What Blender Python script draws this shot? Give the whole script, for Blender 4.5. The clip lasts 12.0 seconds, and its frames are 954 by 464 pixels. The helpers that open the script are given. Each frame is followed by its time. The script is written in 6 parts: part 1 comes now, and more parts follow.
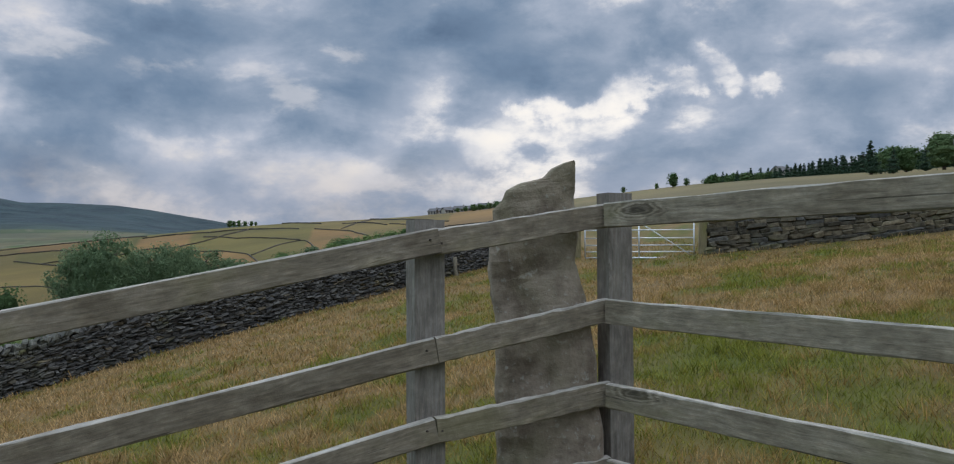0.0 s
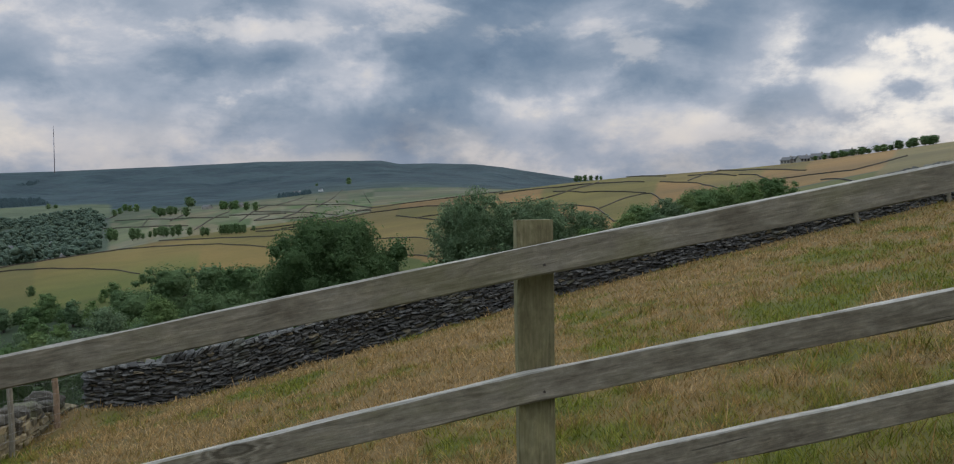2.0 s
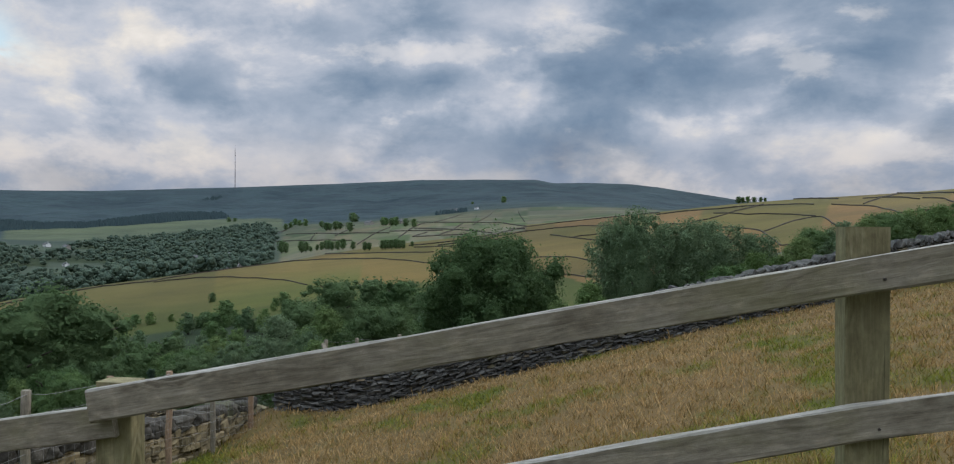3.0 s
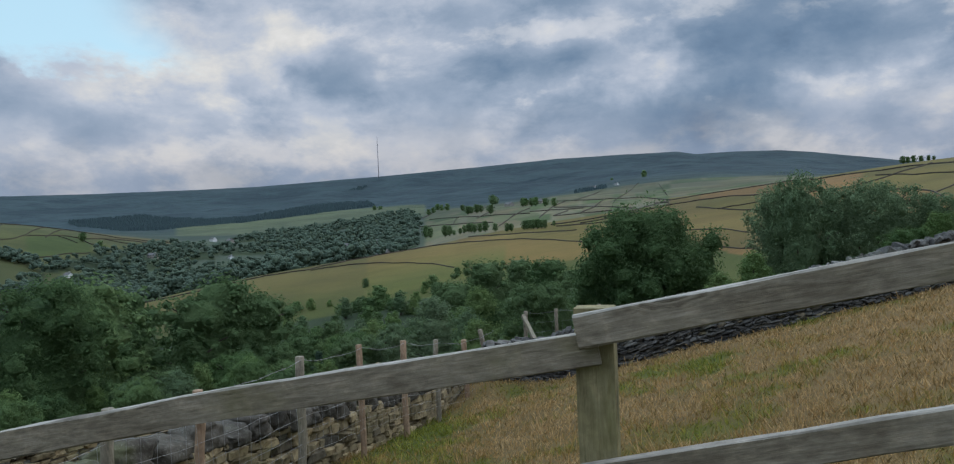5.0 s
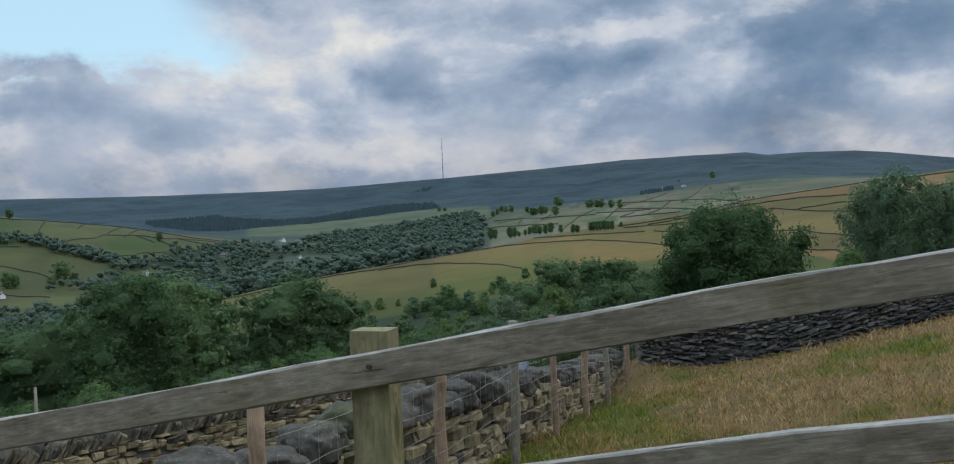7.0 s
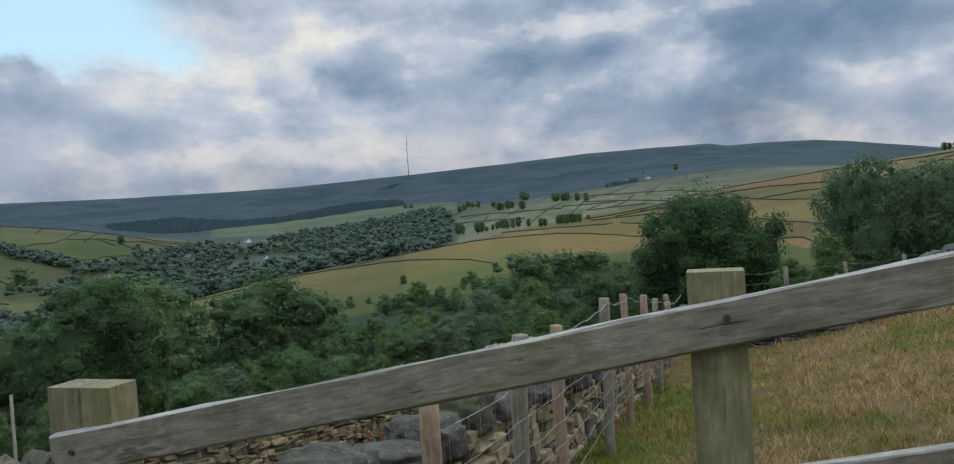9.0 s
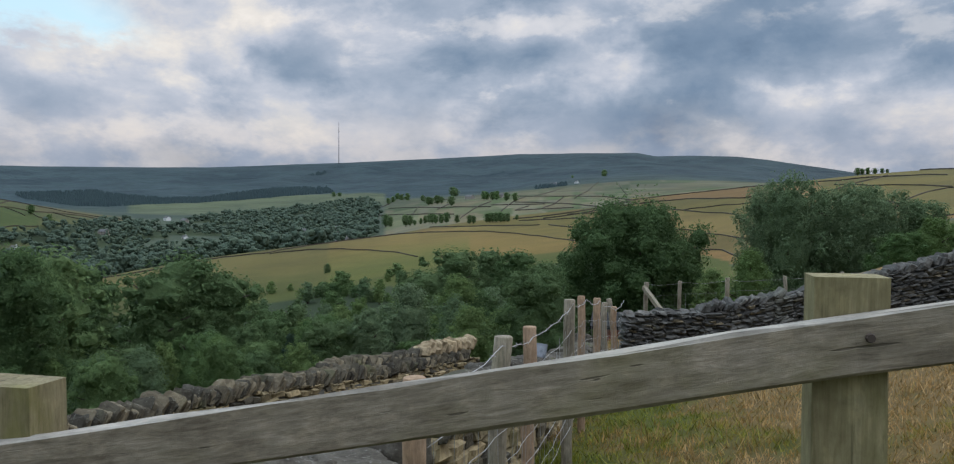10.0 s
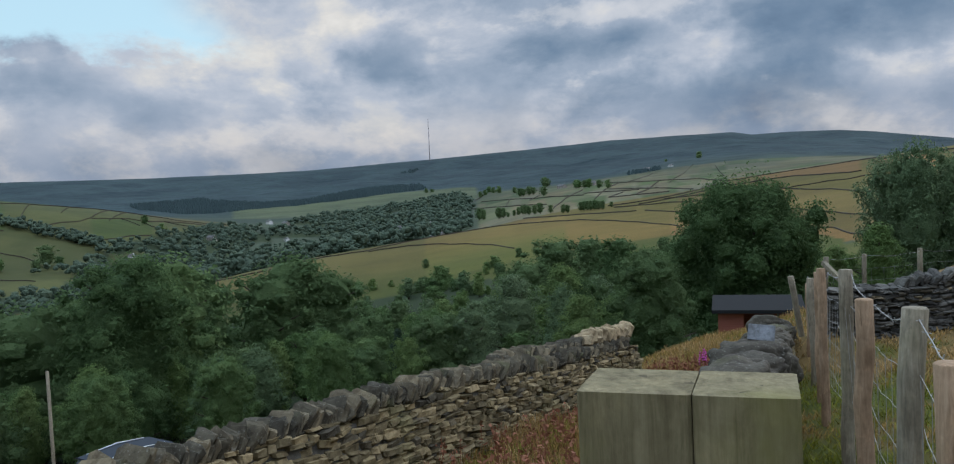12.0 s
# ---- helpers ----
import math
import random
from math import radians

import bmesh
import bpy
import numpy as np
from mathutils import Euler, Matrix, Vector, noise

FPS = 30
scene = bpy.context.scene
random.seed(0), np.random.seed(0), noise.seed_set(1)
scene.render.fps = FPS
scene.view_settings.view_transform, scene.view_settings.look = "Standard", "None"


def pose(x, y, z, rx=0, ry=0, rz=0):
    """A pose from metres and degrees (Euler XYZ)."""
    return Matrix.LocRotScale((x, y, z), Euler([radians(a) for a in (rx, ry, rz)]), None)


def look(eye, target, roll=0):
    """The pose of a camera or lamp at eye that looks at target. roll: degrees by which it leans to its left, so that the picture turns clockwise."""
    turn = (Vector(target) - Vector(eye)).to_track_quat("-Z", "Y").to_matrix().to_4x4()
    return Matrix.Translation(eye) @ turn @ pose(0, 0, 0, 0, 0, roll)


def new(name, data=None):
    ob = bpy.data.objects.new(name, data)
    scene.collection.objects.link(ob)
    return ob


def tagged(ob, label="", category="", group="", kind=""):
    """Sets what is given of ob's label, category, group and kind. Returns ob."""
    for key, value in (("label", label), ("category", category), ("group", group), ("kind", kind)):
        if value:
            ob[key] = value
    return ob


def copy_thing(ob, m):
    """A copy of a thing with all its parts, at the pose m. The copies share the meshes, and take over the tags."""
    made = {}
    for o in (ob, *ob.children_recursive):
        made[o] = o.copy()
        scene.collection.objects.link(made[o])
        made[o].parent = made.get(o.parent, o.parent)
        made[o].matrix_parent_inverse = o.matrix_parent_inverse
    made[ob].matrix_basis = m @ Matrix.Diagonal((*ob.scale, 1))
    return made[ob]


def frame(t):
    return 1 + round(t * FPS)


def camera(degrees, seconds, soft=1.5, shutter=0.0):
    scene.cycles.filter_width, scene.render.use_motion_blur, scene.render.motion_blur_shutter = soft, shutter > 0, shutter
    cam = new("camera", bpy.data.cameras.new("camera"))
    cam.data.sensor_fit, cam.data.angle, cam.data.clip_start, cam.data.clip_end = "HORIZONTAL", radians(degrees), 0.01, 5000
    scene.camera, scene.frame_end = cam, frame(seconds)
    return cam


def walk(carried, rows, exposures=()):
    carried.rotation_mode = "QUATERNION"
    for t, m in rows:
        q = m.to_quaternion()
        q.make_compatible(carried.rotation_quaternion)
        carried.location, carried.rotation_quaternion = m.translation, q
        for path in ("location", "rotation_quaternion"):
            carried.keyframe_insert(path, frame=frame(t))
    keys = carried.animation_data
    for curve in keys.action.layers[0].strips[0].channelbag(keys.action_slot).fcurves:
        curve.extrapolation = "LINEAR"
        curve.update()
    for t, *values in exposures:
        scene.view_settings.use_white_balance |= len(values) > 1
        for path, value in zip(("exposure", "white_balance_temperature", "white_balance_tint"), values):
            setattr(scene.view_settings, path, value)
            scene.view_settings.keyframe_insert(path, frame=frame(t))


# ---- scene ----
cam = camera(60.9, 12.0, soft=1.15)
PATH = [
    (0, (0.669, -0.879, 0.138), (0.805, 1.116, 0.187), -0.3),
    (0.5, (0.506, -0.884, 0.108), (0.386, 1.112, 0.088), 0.3),
    (1, (0.238, -0.845, 0.058), (-0.062, 1.132, 0.017), 0.3),
    (1.5, (-0.02, -0.888, 0.031), (-0.475, 1.059, -0.009), 0.5),
    (2, (-0.248, -0.949, 0.016), (-0.932, 0.929, -0.042), -0.8),
    (2.5, (-0.507, -0.892, -0.021), (-1.312, 0.938, -0.057), -1.1),
    (3, (-0.756, -0.902, -0.034), (-1.78, 0.816, -0.043), 0.3),
    (3.5, (-0.982, -1.049, -0.069), (-2.111, 0.602, -0.098), 0.5),
    (5.5, (-1.936, -1.486, -0.269), (-3.287, -0.011, -0.311), -3.1),
    (6, (-2.229, -1.651, -0.346), (-3.614, -0.208, -0.379), -2.9),
    (6.5, (-2.739, -1.773, -0.479), (-4.134, -0.34, -0.517), -2.5),
    (8.5, (-4.096, -2.026, -0.717), (-5.594, -0.702, -0.75), -3.0),
    (9, (-4.34, -2.072, -0.749), (-5.699, -0.605, -0.805), -3.6),
    (9.5, (-4.587, -2.015, -0.783), (-5.852, -0.467, -0.86), -2.8),
    (10, (-4.85, -1.898, -0.794), (-6.072, -0.317, -0.867), 0.2),
    (10.5, (-5.096, -1.89, -0.795), (-6.149, -0.191, -0.831), -0.5),
    (11, (-5.409, -1.867, -0.806), (-6.495, -0.188, -0.837), -3.5),
    (11.5, (-5.753, -1.879, -0.829), (-7.082, -0.384, -0.838), -3.2),
    (12, (-6.105, -1.92, -0.948), (-7.5, -0.489, -1.037), -2.7),
]
EXPOSURES = [(0, 0.06, 6250, 10), (0.5, 0.30, 6450, 10), (1.0, 0.32, 6450, 10), (1.5, 0.06, 6450, 9), (2.0, 0.0, 6450, 9), (2.5, 0.06, 6400, 9), (3.0, 0.10, 6350, 9), (3.5, -0.08, 6200, 8), (5.5, 0.02, 6000, 7), (8.5, 0.02, 5950, 7),
             (9.0, 0.10, 6100, 7), (9.5, 0.20, 6250, 8), (10.0, 0.18, 6350, 9), (10.5, 0.06, 6300, 9), (11.0, 0.02, 6250, 9), (11.5, -0.06, 6000, 7), (12.0, 0.02, 6100, 7)]
walk(cam, [(t, look(eye, target, roll)) for t, eye, target, roll in PATH], EXPOSURES)

# ---------------------------------------------------------------- light
SUN_AZ, SUN_EL = -14.0, 14.0          # azimuth: degrees to the left of +y


def heading(az, el=0.0):
    a, e = radians(az), radians(el)
    return Vector((-math.sin(a) * math.cos(e), math.cos(a) * math.cos(e), math.sin(e)))


def node(tree, kind, **settings):
    n = tree.nodes.new(kind)
    for key, value in settings.items():
        if key in n.inputs:
            n.inputs[key].default_value = value
        else:
            setattr(n, key, value)
    return n


def wire(tree, *links):
    for a, b in links:
        tree.links.new(a, b)


def math_node(tree, op, a, b=None, c=None, clamp=False):
    n = tree.nodes.new("ShaderNodeMath")
    n.operation, n.use_clamp = op, clamp
    for i, v in enumerate((a, b, c)):
        if v is None:
            continue
        if isinstance(v, (int, float)):
            n.inputs[i].default_value = v
        else:
            tree.links.new(v, n.inputs[i])
    return n.outputs[0]


def ramp(tree, fac, stops, interpolation="LINEAR"):
    n = tree.nodes.new("ShaderNodeValToRGB")
    n.color_ramp.interpolation = interpolation
    while len(n.color_ramp.elements) < len(stops):
        n.color_ramp.elements.new(0.5)
    for el, (p, c) in zip(n.color_ramp.elements, stops):
        el.position, el.color = p, (*c, 1.0)
    tree.links.new(fac, n.inputs[0])
    return n.outputs[0]


def mix(tree, fac, a, b, blend="MIX"):
    n = tree.nodes.new("ShaderNodeMix")
    n.data_type, n.blend_type = "RGBA", blend
    for sock, v in ((n.inputs[0], fac), (n.inputs[6], a), (n.inputs[7], b)):
        if isinstance(v, (int, float)):
            sock.default_value = v
        elif isinstance(v, tuple):
            sock.default_value = (*v, 1.0)
        else:
            tree.links.new(v, sock)
    return n.outputs[2]


def smooth(tree, v, lo, hi):
    n = tree.nodes.new("ShaderNodeMapRange")
    n.interpolation_type = "SMOOTHSTEP"
    n.inputs[1].default_value, n.inputs[2].default_value = lo, hi
    tree.links.new(v, n.inputs[0])
    return n.outputs[0]


BANKS = ((53, 12.6, 3.5, 0.16), (57.7, 9.9, 2.6, 0.10), (73, 5.5, 4.5, 0.05), (61.6, 4.1, 6, 0.10), (47, 4.6, 5, 0.14), (30.4, 9.6, 3, 0.12), (36.9, 3.4, 4, 0.08), (17, 4.8, 5, 0.08), (52, 12, 11, 0.07), (66, 10.6, 5, 0.10),
         (1.5, 9.5, 5, 0.08), (-9.5, 8.6, 4.5, 0.08), (-5.8, 6.6, 2.6, 0.10), (7.5, 4.1, 4, 0.08), (27.7, 9.0, 2.5, 0.08), (11.4, 12.5, 2.6, 0.08), (-13, 18, 5.0, 0.14), (22, 4.5, 8, -0.08),
         (-10, 9.8, 1.5, 0.09), (-13.2, 10.0, 1.6, 0.14), (-16.5, 10.6, 1.6, 0.14), (-20, 11.3, 1.6, 0.14), (-23.5, 12.0, 1.6, 0.12), (-11.5, 7.9, 2.0, 0.08), (9.5, 7.5, 2.0, 0.06),
         (26, 7.6, 4, -0.09), (70.6, 7.9, 4.0, -0.07), (15, 10.6, 6, -0.07), (38.5, 10.4, 5, -0.03), (22.5, 7.2, 4.5, -0.07), (-27, 7.4, 7, -0.10),
         (-34, 12.5, 8, -0.06), (16, 15, 7, -0.08), (-21, 14.6, 3, -0.08), (-3, 14.5, 8, -0.09), (5, 11, 5, -0.05), (13, 13, 10, -0.12), (-8, 12.5, 7, 0.03), (-10.5, 9.9, 2.2, 0.05))


def build_world():
    world = bpy.data.worlds.new("evening_sky")
    scene.world = world
    world.use_nodes = True
    t = world.node_tree
    t.nodes.clear()
    out = t.nodes.new("ShaderNodeOutputWorld")
    sky = node(t, "ShaderNodeTexSky", sky_type="NISHITA", sun_disc=False)
    sky.sun_elevation, sky.sun_rotation = radians(SUN_EL), radians(-SUN_AZ)
    clear = node(t, "ShaderNodeBackground", Strength=0.13)
    wire(t, (sky.outputs[0], clear.inputs[0]))

    tc = t.nodes.new("ShaderNodeTexCoord")
    d = tc.outputs["Generated"]
    sep = t.nodes.new("ShaderNodeSeparateXYZ")
    wire(t, (d, sep.inputs[0]))
    z = math_node(t, "MAXIMUM", sep.outputs[2], 0.0)
    h = heading(SUN_AZ)

    def layer(lift, sunward):
        """How thick the cloud is at a direction moved a little up and towards the sun."""
        mp = t.nodes.new("ShaderNodeMapping")
        mp.inputs["Scale"].default_value = (1.0, 1.0, 1.9)
        mp.inputs["Location"].default_value = (0.35 + h.x * sunward, 0.2 + h.y * sunward, 0.1 + lift)
        warp = node(t, "ShaderNodeTexNoise", Scale=2.4, Detail=4.0, Roughness=0.5)
        push = node(t, "ShaderNodeVectorMath", operation="MULTIPLY_ADD")
        push.inputs[1].default_value = (0.34, 0.34, 0.34)
        wire(t, (d, mp.inputs[0]), (mp.outputs[0], warp.inputs[0]), (warp.outputs["Color"], push.inputs[0]), (mp.outputs[0], push.inputs[2]))
        bank = node(t, "ShaderNodeTexNoise", Scale=2.3, Detail=3.0, Roughness=0.5)
        puff = node(t, "ShaderNodeTexNoise", Scale=7.5, Detail=9.0, Roughness=0.60, Distortion=0.0)
        less = node(t, "ShaderNodeVectorMath", operation="MULTIPLY_ADD")
        less.inputs[1].default_value = (0.12, 0.12, 0.12)
        wire(t, (push.outputs[0], bank.inputs[0]), (warp.outputs["Color"], less.inputs[0]), (mp.outputs[0], less.inputs[2]), (less.outputs[0], puff.inputs[0]))
        billow = node(t, "ShaderNodeTexVoronoi", feature="SMOOTH_F1", Scale=8.5, Smoothness=0.6)
        bulge = node(t, "ShaderNodeVectorMath", operation="MULTIPLY_ADD")
        bulge.inputs[1].default_value = (0.16, 0.16, 0.16)
        wire(t, (puff.outputs["Color"], bulge.inputs[0]), (less.outputs[0], bulge.inputs[2]), (bulge.outputs[0], billow.inputs[0]))
        thick = math_node(t, "MULTIPLY_ADD", puff.outputs[0], 0.46, math_node(t, "MULTIPLY", bank.outputs[0], 0.50))
        return math_node(t, "MULTIPLY_ADD", math_node(t, "SUBTRACT", 0.42, billow.outputs["Distance"]), 0.22, thick), bank.outputs[0], puff.outputs[0]

    here, heap, puff = layer(0.0, 0.0)
    there = layer(0.070, 0.02)[0]
    edge = math_node(t, "SUBTRACT", here, there)              # lit where the cloud thins above
    body = math_node(t, "MULTIPLY_ADD", math_node(t, "SUBTRACT", here, 0.5), -1.05, 0.490)
    body = math_node(t, "MULTIPLY_ADD", edge, 1.35, body)
    # where the great banks of cloud stand, and the thin places between them, with torn outlines
    torn = node(t, "ShaderNodeTexNoise", Scale=5.0, Detail=7.0, Roughness=0.56)
    shove = node(t, "ShaderNodeVectorMath", operation="MULTIPLY_ADD")
    shove.inputs[1].default_value, shove.inputs[2].default_value = (0.34, 0.34, 0.20), (-0.17, -0.17, -0.10)
    ragged = node(t, "ShaderNodeVectorMath", operation="ADD")
    wire(t, (d, torn.inputs[0]), (torn.outputs["Color"], shove.inputs[0]), (shove.outputs[0], ragged.inputs[0]), (d, ragged.inputs[1]))
    unit = node(t, "ShaderNodeVectorMath", operation="NORMALIZE")
    flat = node(t, "ShaderNodeVectorMath", operation="MULTIPLY")
    flat.inputs[1].default_value = (1.0, 1.0, 2.0)
    wire(t, (ragged.outputs[0], flat.inputs[0]), (flat.outputs[0], unit.inputs[0]))
    for az, el, wide, amount in BANKS:
        lobe = node(t, "ShaderNodeVectorMath", operation="DOT_PRODUCT")
        wire(t, (unit.outputs[0], lobe.inputs[0]))
        lobe.inputs[1].default_value = heading(az, math.degrees(math.atan(2.0 * math.tan(radians(el)))))
        body = math_node(t, "MULTIPLY_ADD", smooth(t, lobe.outputs["Value"], math.cos(radians(wide * 1.35)), 1.0), amount, body)
    tone = ramp(t, body, [(0.14, (0.110, 0.165, 0.250)), (0.30, (0.170, 0.238, 0.335)), (0.42, (0.245, 0.308, 0.400)), (0.53, (0.352, 0.403, 0.490)),
                          (0.64, (0.505, 0.528, 0.592)), (0.77, (0.735, 0.690, 0.645)), (0.97, (0.98, 0.91, 0.84))])
    rim = smooth(t, edge, 0.05, 0.14)
    tone = mix(t, math_node(t, "MULTIPLY", rim, 0.25), tone, (0.90, 0.83, 0.77))
    # paler, warmer air low over the hills
    low = math_node(t, "SUBTRACT", 1.0, smooth(t, z, 0.045, 0.14))
    tone = mix(t, math_node(t, "MULTIPLY", low, 0.55), tone, mix(t, smooth(t, puff, 0.42, 0.62), (0.27, 0.300, 0.375), (0.58, 0.515, 0.475)))
    # thin cloud about the hidden sun
    toward = node(t, "ShaderNodeVectorMath", operation="DOT_PRODUCT")
    wire(t, (d, toward.inputs[0]))
    toward.inputs[1].default_value = heading(SUN_AZ, SUN_EL)
    halo = smooth(t, toward.outputs["Value"], 0.93, 1.0)
    lit = math_node(t, "MULTIPLY", halo, smooth(t, body, 0.54, 0.70))
    tone = mix(t, math_node(t, "MULTIPLY", lit, 0.5), tone, (1.25, 1.15, 1.0))
    # a clear gap in the deck
    gap = node(t, "ShaderNodeVectorMath", operation="DOT_PRODUCT")
    wire(t, (d, gap.inputs[0]))
    gap.inputs[1].default_value = heading(105, 0)
    across = smooth(t, math_node(t, "MULTIPLY_ADD", heap, 0.30, gap.outputs["Value"]), 0.805, 0.885)
    above = smooth(t, math_node(t, "MULTIPLY_ADD", puff, 0.16, math_node(t, "MULTIPLY_ADD", heap, 0.14, z)), 0.306, 0.340)
    opening = math_node(t, "MULTIPLY", across, above)
    cover = math_node(t, "MULTIPLY_ADD", opening, -0.4, 1.0)
    tone = mix(t, opening, tone, (0.74, 1.02, 1.15))          # pale cyan added over the clear sky to brighten the gap
    # an overcast sky brightens towards the zenith
    up = math_node(t, "MULTIPLY_ADD", smooth(t, z, 0.28, 0.85), 3.2, 1.0)
    cloud = node(t, "ShaderNodeBackground")
    wire(t, (tone, cloud.inputs[0]), (up, cloud.inputs[1]))
    both = t.nodes.new("ShaderNodeMixShader")
    wire(t, (cover, both.inputs[0]), (clear.outputs[0], both.inputs[1]), (cloud.outputs[0], both.inputs[2]), (both.outputs[0], out.inputs[0]))


build_world()
sun = new("sun", bpy.data.lights.new("sun", "SUN"))
sun.data.energy, sun.data.angle, sun.data.color = 0.8, radians(25), (1.0, 0.93, 0.84)
sun.matrix_world = look((0, 0, 60), Vector((0, 0, 60)) - heading(SUN_AZ, 24))
scene.view_settings.exposure = 0.0


# ---------------------------------------------------------------- materials
def material(name, rough=0.9, spec=0.25):
    m = bpy.data.materials.new(name)
    m.use_nodes = True
    t = m.node_tree
    b = t.nodes["Principled BSDF"]
    b.inputs["Roughness"].default_value = rough
    b.inputs["Specular IOR Level"].default_value = spec
    return m, t, b


def place(t):
    g = t.nodes.new("ShaderNodeNewGeometry")
    return g.outputs["Position"], g.outputs["Random Per Island"]


def noise_tex(t, vec, scale, detail=4.0, rough=0.55, distortion=0.0):
    n = node(t, "ShaderNodeTexNoise", Scale=scale, Detail=detail, Roughness=rough, Distortion=distortion)
    wire(t, (vec, n.inputs[0]))
    return n.outputs[0]


def bump(t, b, height, strength=0.4, distance=0.01):
    n = node(t, "ShaderNodeBump", Strength=strength, Distance=distance)
    wire(t, (height, n.inputs["Height"]), (n.outputs[0], b.inputs["Normal"]))


def any_random(t):
    info = t.nodes.new("ShaderNodeObjectInfo")
    g = t.nodes.new("ShaderNodeNewGeometry")
    return math_node(t, "FRACT", math_node(t, "ADD", info.outputs["Random"], g.outputs["Random Per Island"]))


def timber(name, along, dark, mid, pale, moss=0.25, rough=0.85, green=(0.150, 0.140, 0.045)):
    """Weathered softwood with its grain along one local axis: fibres, bands, knots, drying cracks, stains and algae."""
    m, t, b = material(name, rough, 0.2)
    rnd = any_random(t)
    tc = t.nodes.new("ShaderNodeTexCoord")
    off = node(t, "ShaderNodeVectorMath", operation="ADD")
    shift = t.nodes.new("ShaderNodeCombineXYZ")
    for k, f in enumerate((9.0, 5.0, 7.0)):
        wire(t, (math_node(t, "MULTIPLY", rnd, f), shift.inputs[k]))
    wire(t, (tc.outputs["Object"], off.inputs[0]), (shift.outputs[0], off.inputs[1]))

    def stretched(across, length):
        scale = [across, across, across]
        scale["xyz".index(along)] = length
        mp = t.nodes.new("ShaderNodeMapping")
        mp.inputs["Scale"].default_value = scale
        wire(t, (off.outputs[0], mp.inputs[0]))
        return mp.outputs[0]

    # knots push the grain aside
    knot = node(t, "ShaderNodeTexVoronoi", Scale=1.0)
    wire(t, (stretched(5.0, 1.5), knot.inputs[0]))
    near = math_node(t, "SUBTRACT", 1.0, smooth(t, knot.outputs["Distance"], 0.04, 0.34))
    fibre = noise_tex(t, stretched(120.0, 5.0), 1.0, 6.0, 0.78, 0.6)
    band = noise_tex(t, stretched(30.0, 4.5), 1.0, 6.0, 0.66, 1.6)
    rings = math_node(t, "SINE", math_node(t, "MULTIPLY_ADD", knot.outputs["Distance"], 95.0, math_node(t, "MULTIPLY", band, 16.0)))
    stain = noise_tex(t, stretched(2.6, 1.7), 1.0, 6.0, 0.65)
    fac = math_node(t, "MULTIPLY_ADD", fibre, 0.5, math_node(t, "MULTIPLY_ADD", band, 0.55, math_node(t, "MULTIPLY", math_node(t, "MULTIPLY", rings, near), 0.17)))
    c = ramp(t, fac, [(0.34, dark), (0.52, mid), (0.72, pale)])
    mottle = noise_tex(t, stretched(26.0, 17.0), 1.0, 6.0, 0.68, 0.3)
    c = mix(t, math_node(t, "MULTIPLY", smooth(t, mottle, 0.48, 0.66), 0.55), c, mix(t, 1.0, c, (1.45, 1.42, 1.38), "MULTIPLY"))
    c = mix(t, math_node(t, "MULTIPLY", smooth(t, mottle, 0.50, 0.34), 0.36), c, mix(t, 1.0, c, (0.60, 0.58, 0.55), "MULTIPLY"))
    c = mix(t, math_node(t, "MULTIPLY", smooth(t, stain, 0.50, 0.40), 0.5), c, mix(t, 1.0, c, (0.55, 0.52, 0.48), "MULTIPLY"))
    c = mix(t, math_node(t, "MULTIPLY", smooth(t, stain, 0.50, 0.68), moss), c, green)
    c = mix(t, math_node(t, "MULTIPLY", math_node(t, "SUBTRACT", 1.0, smooth(t, knot.outputs["Distance"], 0.04, 0.15)), 0.70), c, tuple(v * 0.4 for v in dark))
    crack = noise_tex(t, stretched(60.0, 0.9), 1.0, 2.0, 0.5, 0.3)
    c = mix(t, math_node(t, "MULTIPLY", smooth(t, crack, 0.70, 0.73), 0.6), c, tuple(v * 0.3 for v in dark))
    wire(t, (c, b.inputs["Base Color"]))
    bump(t, b, math_node(t, "SUBTRACT", math_node(t, "ADD", fibre, band), math_node(t, "MULTIPLY", smooth(t, crack, 0.70, 0.73), 2.0)), 0.55, 0.003)
    return m


M_RAIL = timber("grey_weathered_rail", "x", (0.095, 0.078, 0.054), (0.190, 0.161, 0.117), (0.315, 0.276, 0.212), 0.35)
M_POST = timber("weathered_post", "z", (0.108, 0.092, 0.046), (0.185, 0.160, 0.082), (0.268, 0.234, 0.134), 0.62)
# weathered pale fibres, lightened further to paint the sky's gleam on the edge
M_RAIL_TOP = timber("bleached_skylit_rail_edge", "x", (0.190, 0.172, 0.140), (0.270, 0.248, 0.208), (0.370, 0.345, 0.300), 0.15)
M_GATEPOST = timber("sawn_gatepost", "z", (0.078, 0.064, 0.034), (0.168, 0.142, 0.080), (0.270, 0.232, 0.140), 0.75)
M_POST_GREY = timber("grey_weathered_post", "z", (0.105, 0.094, 0.078), (0.190, 0.172, 0.146), (0.290, 0.266, 0.230), 0.12)
M_STAKE = timber("grey_round_stake", "z", (0.096, 0.082, 0.058), (0.185, 0.160, 0.116), (0.290, 0.255, 0.192), 0.2)
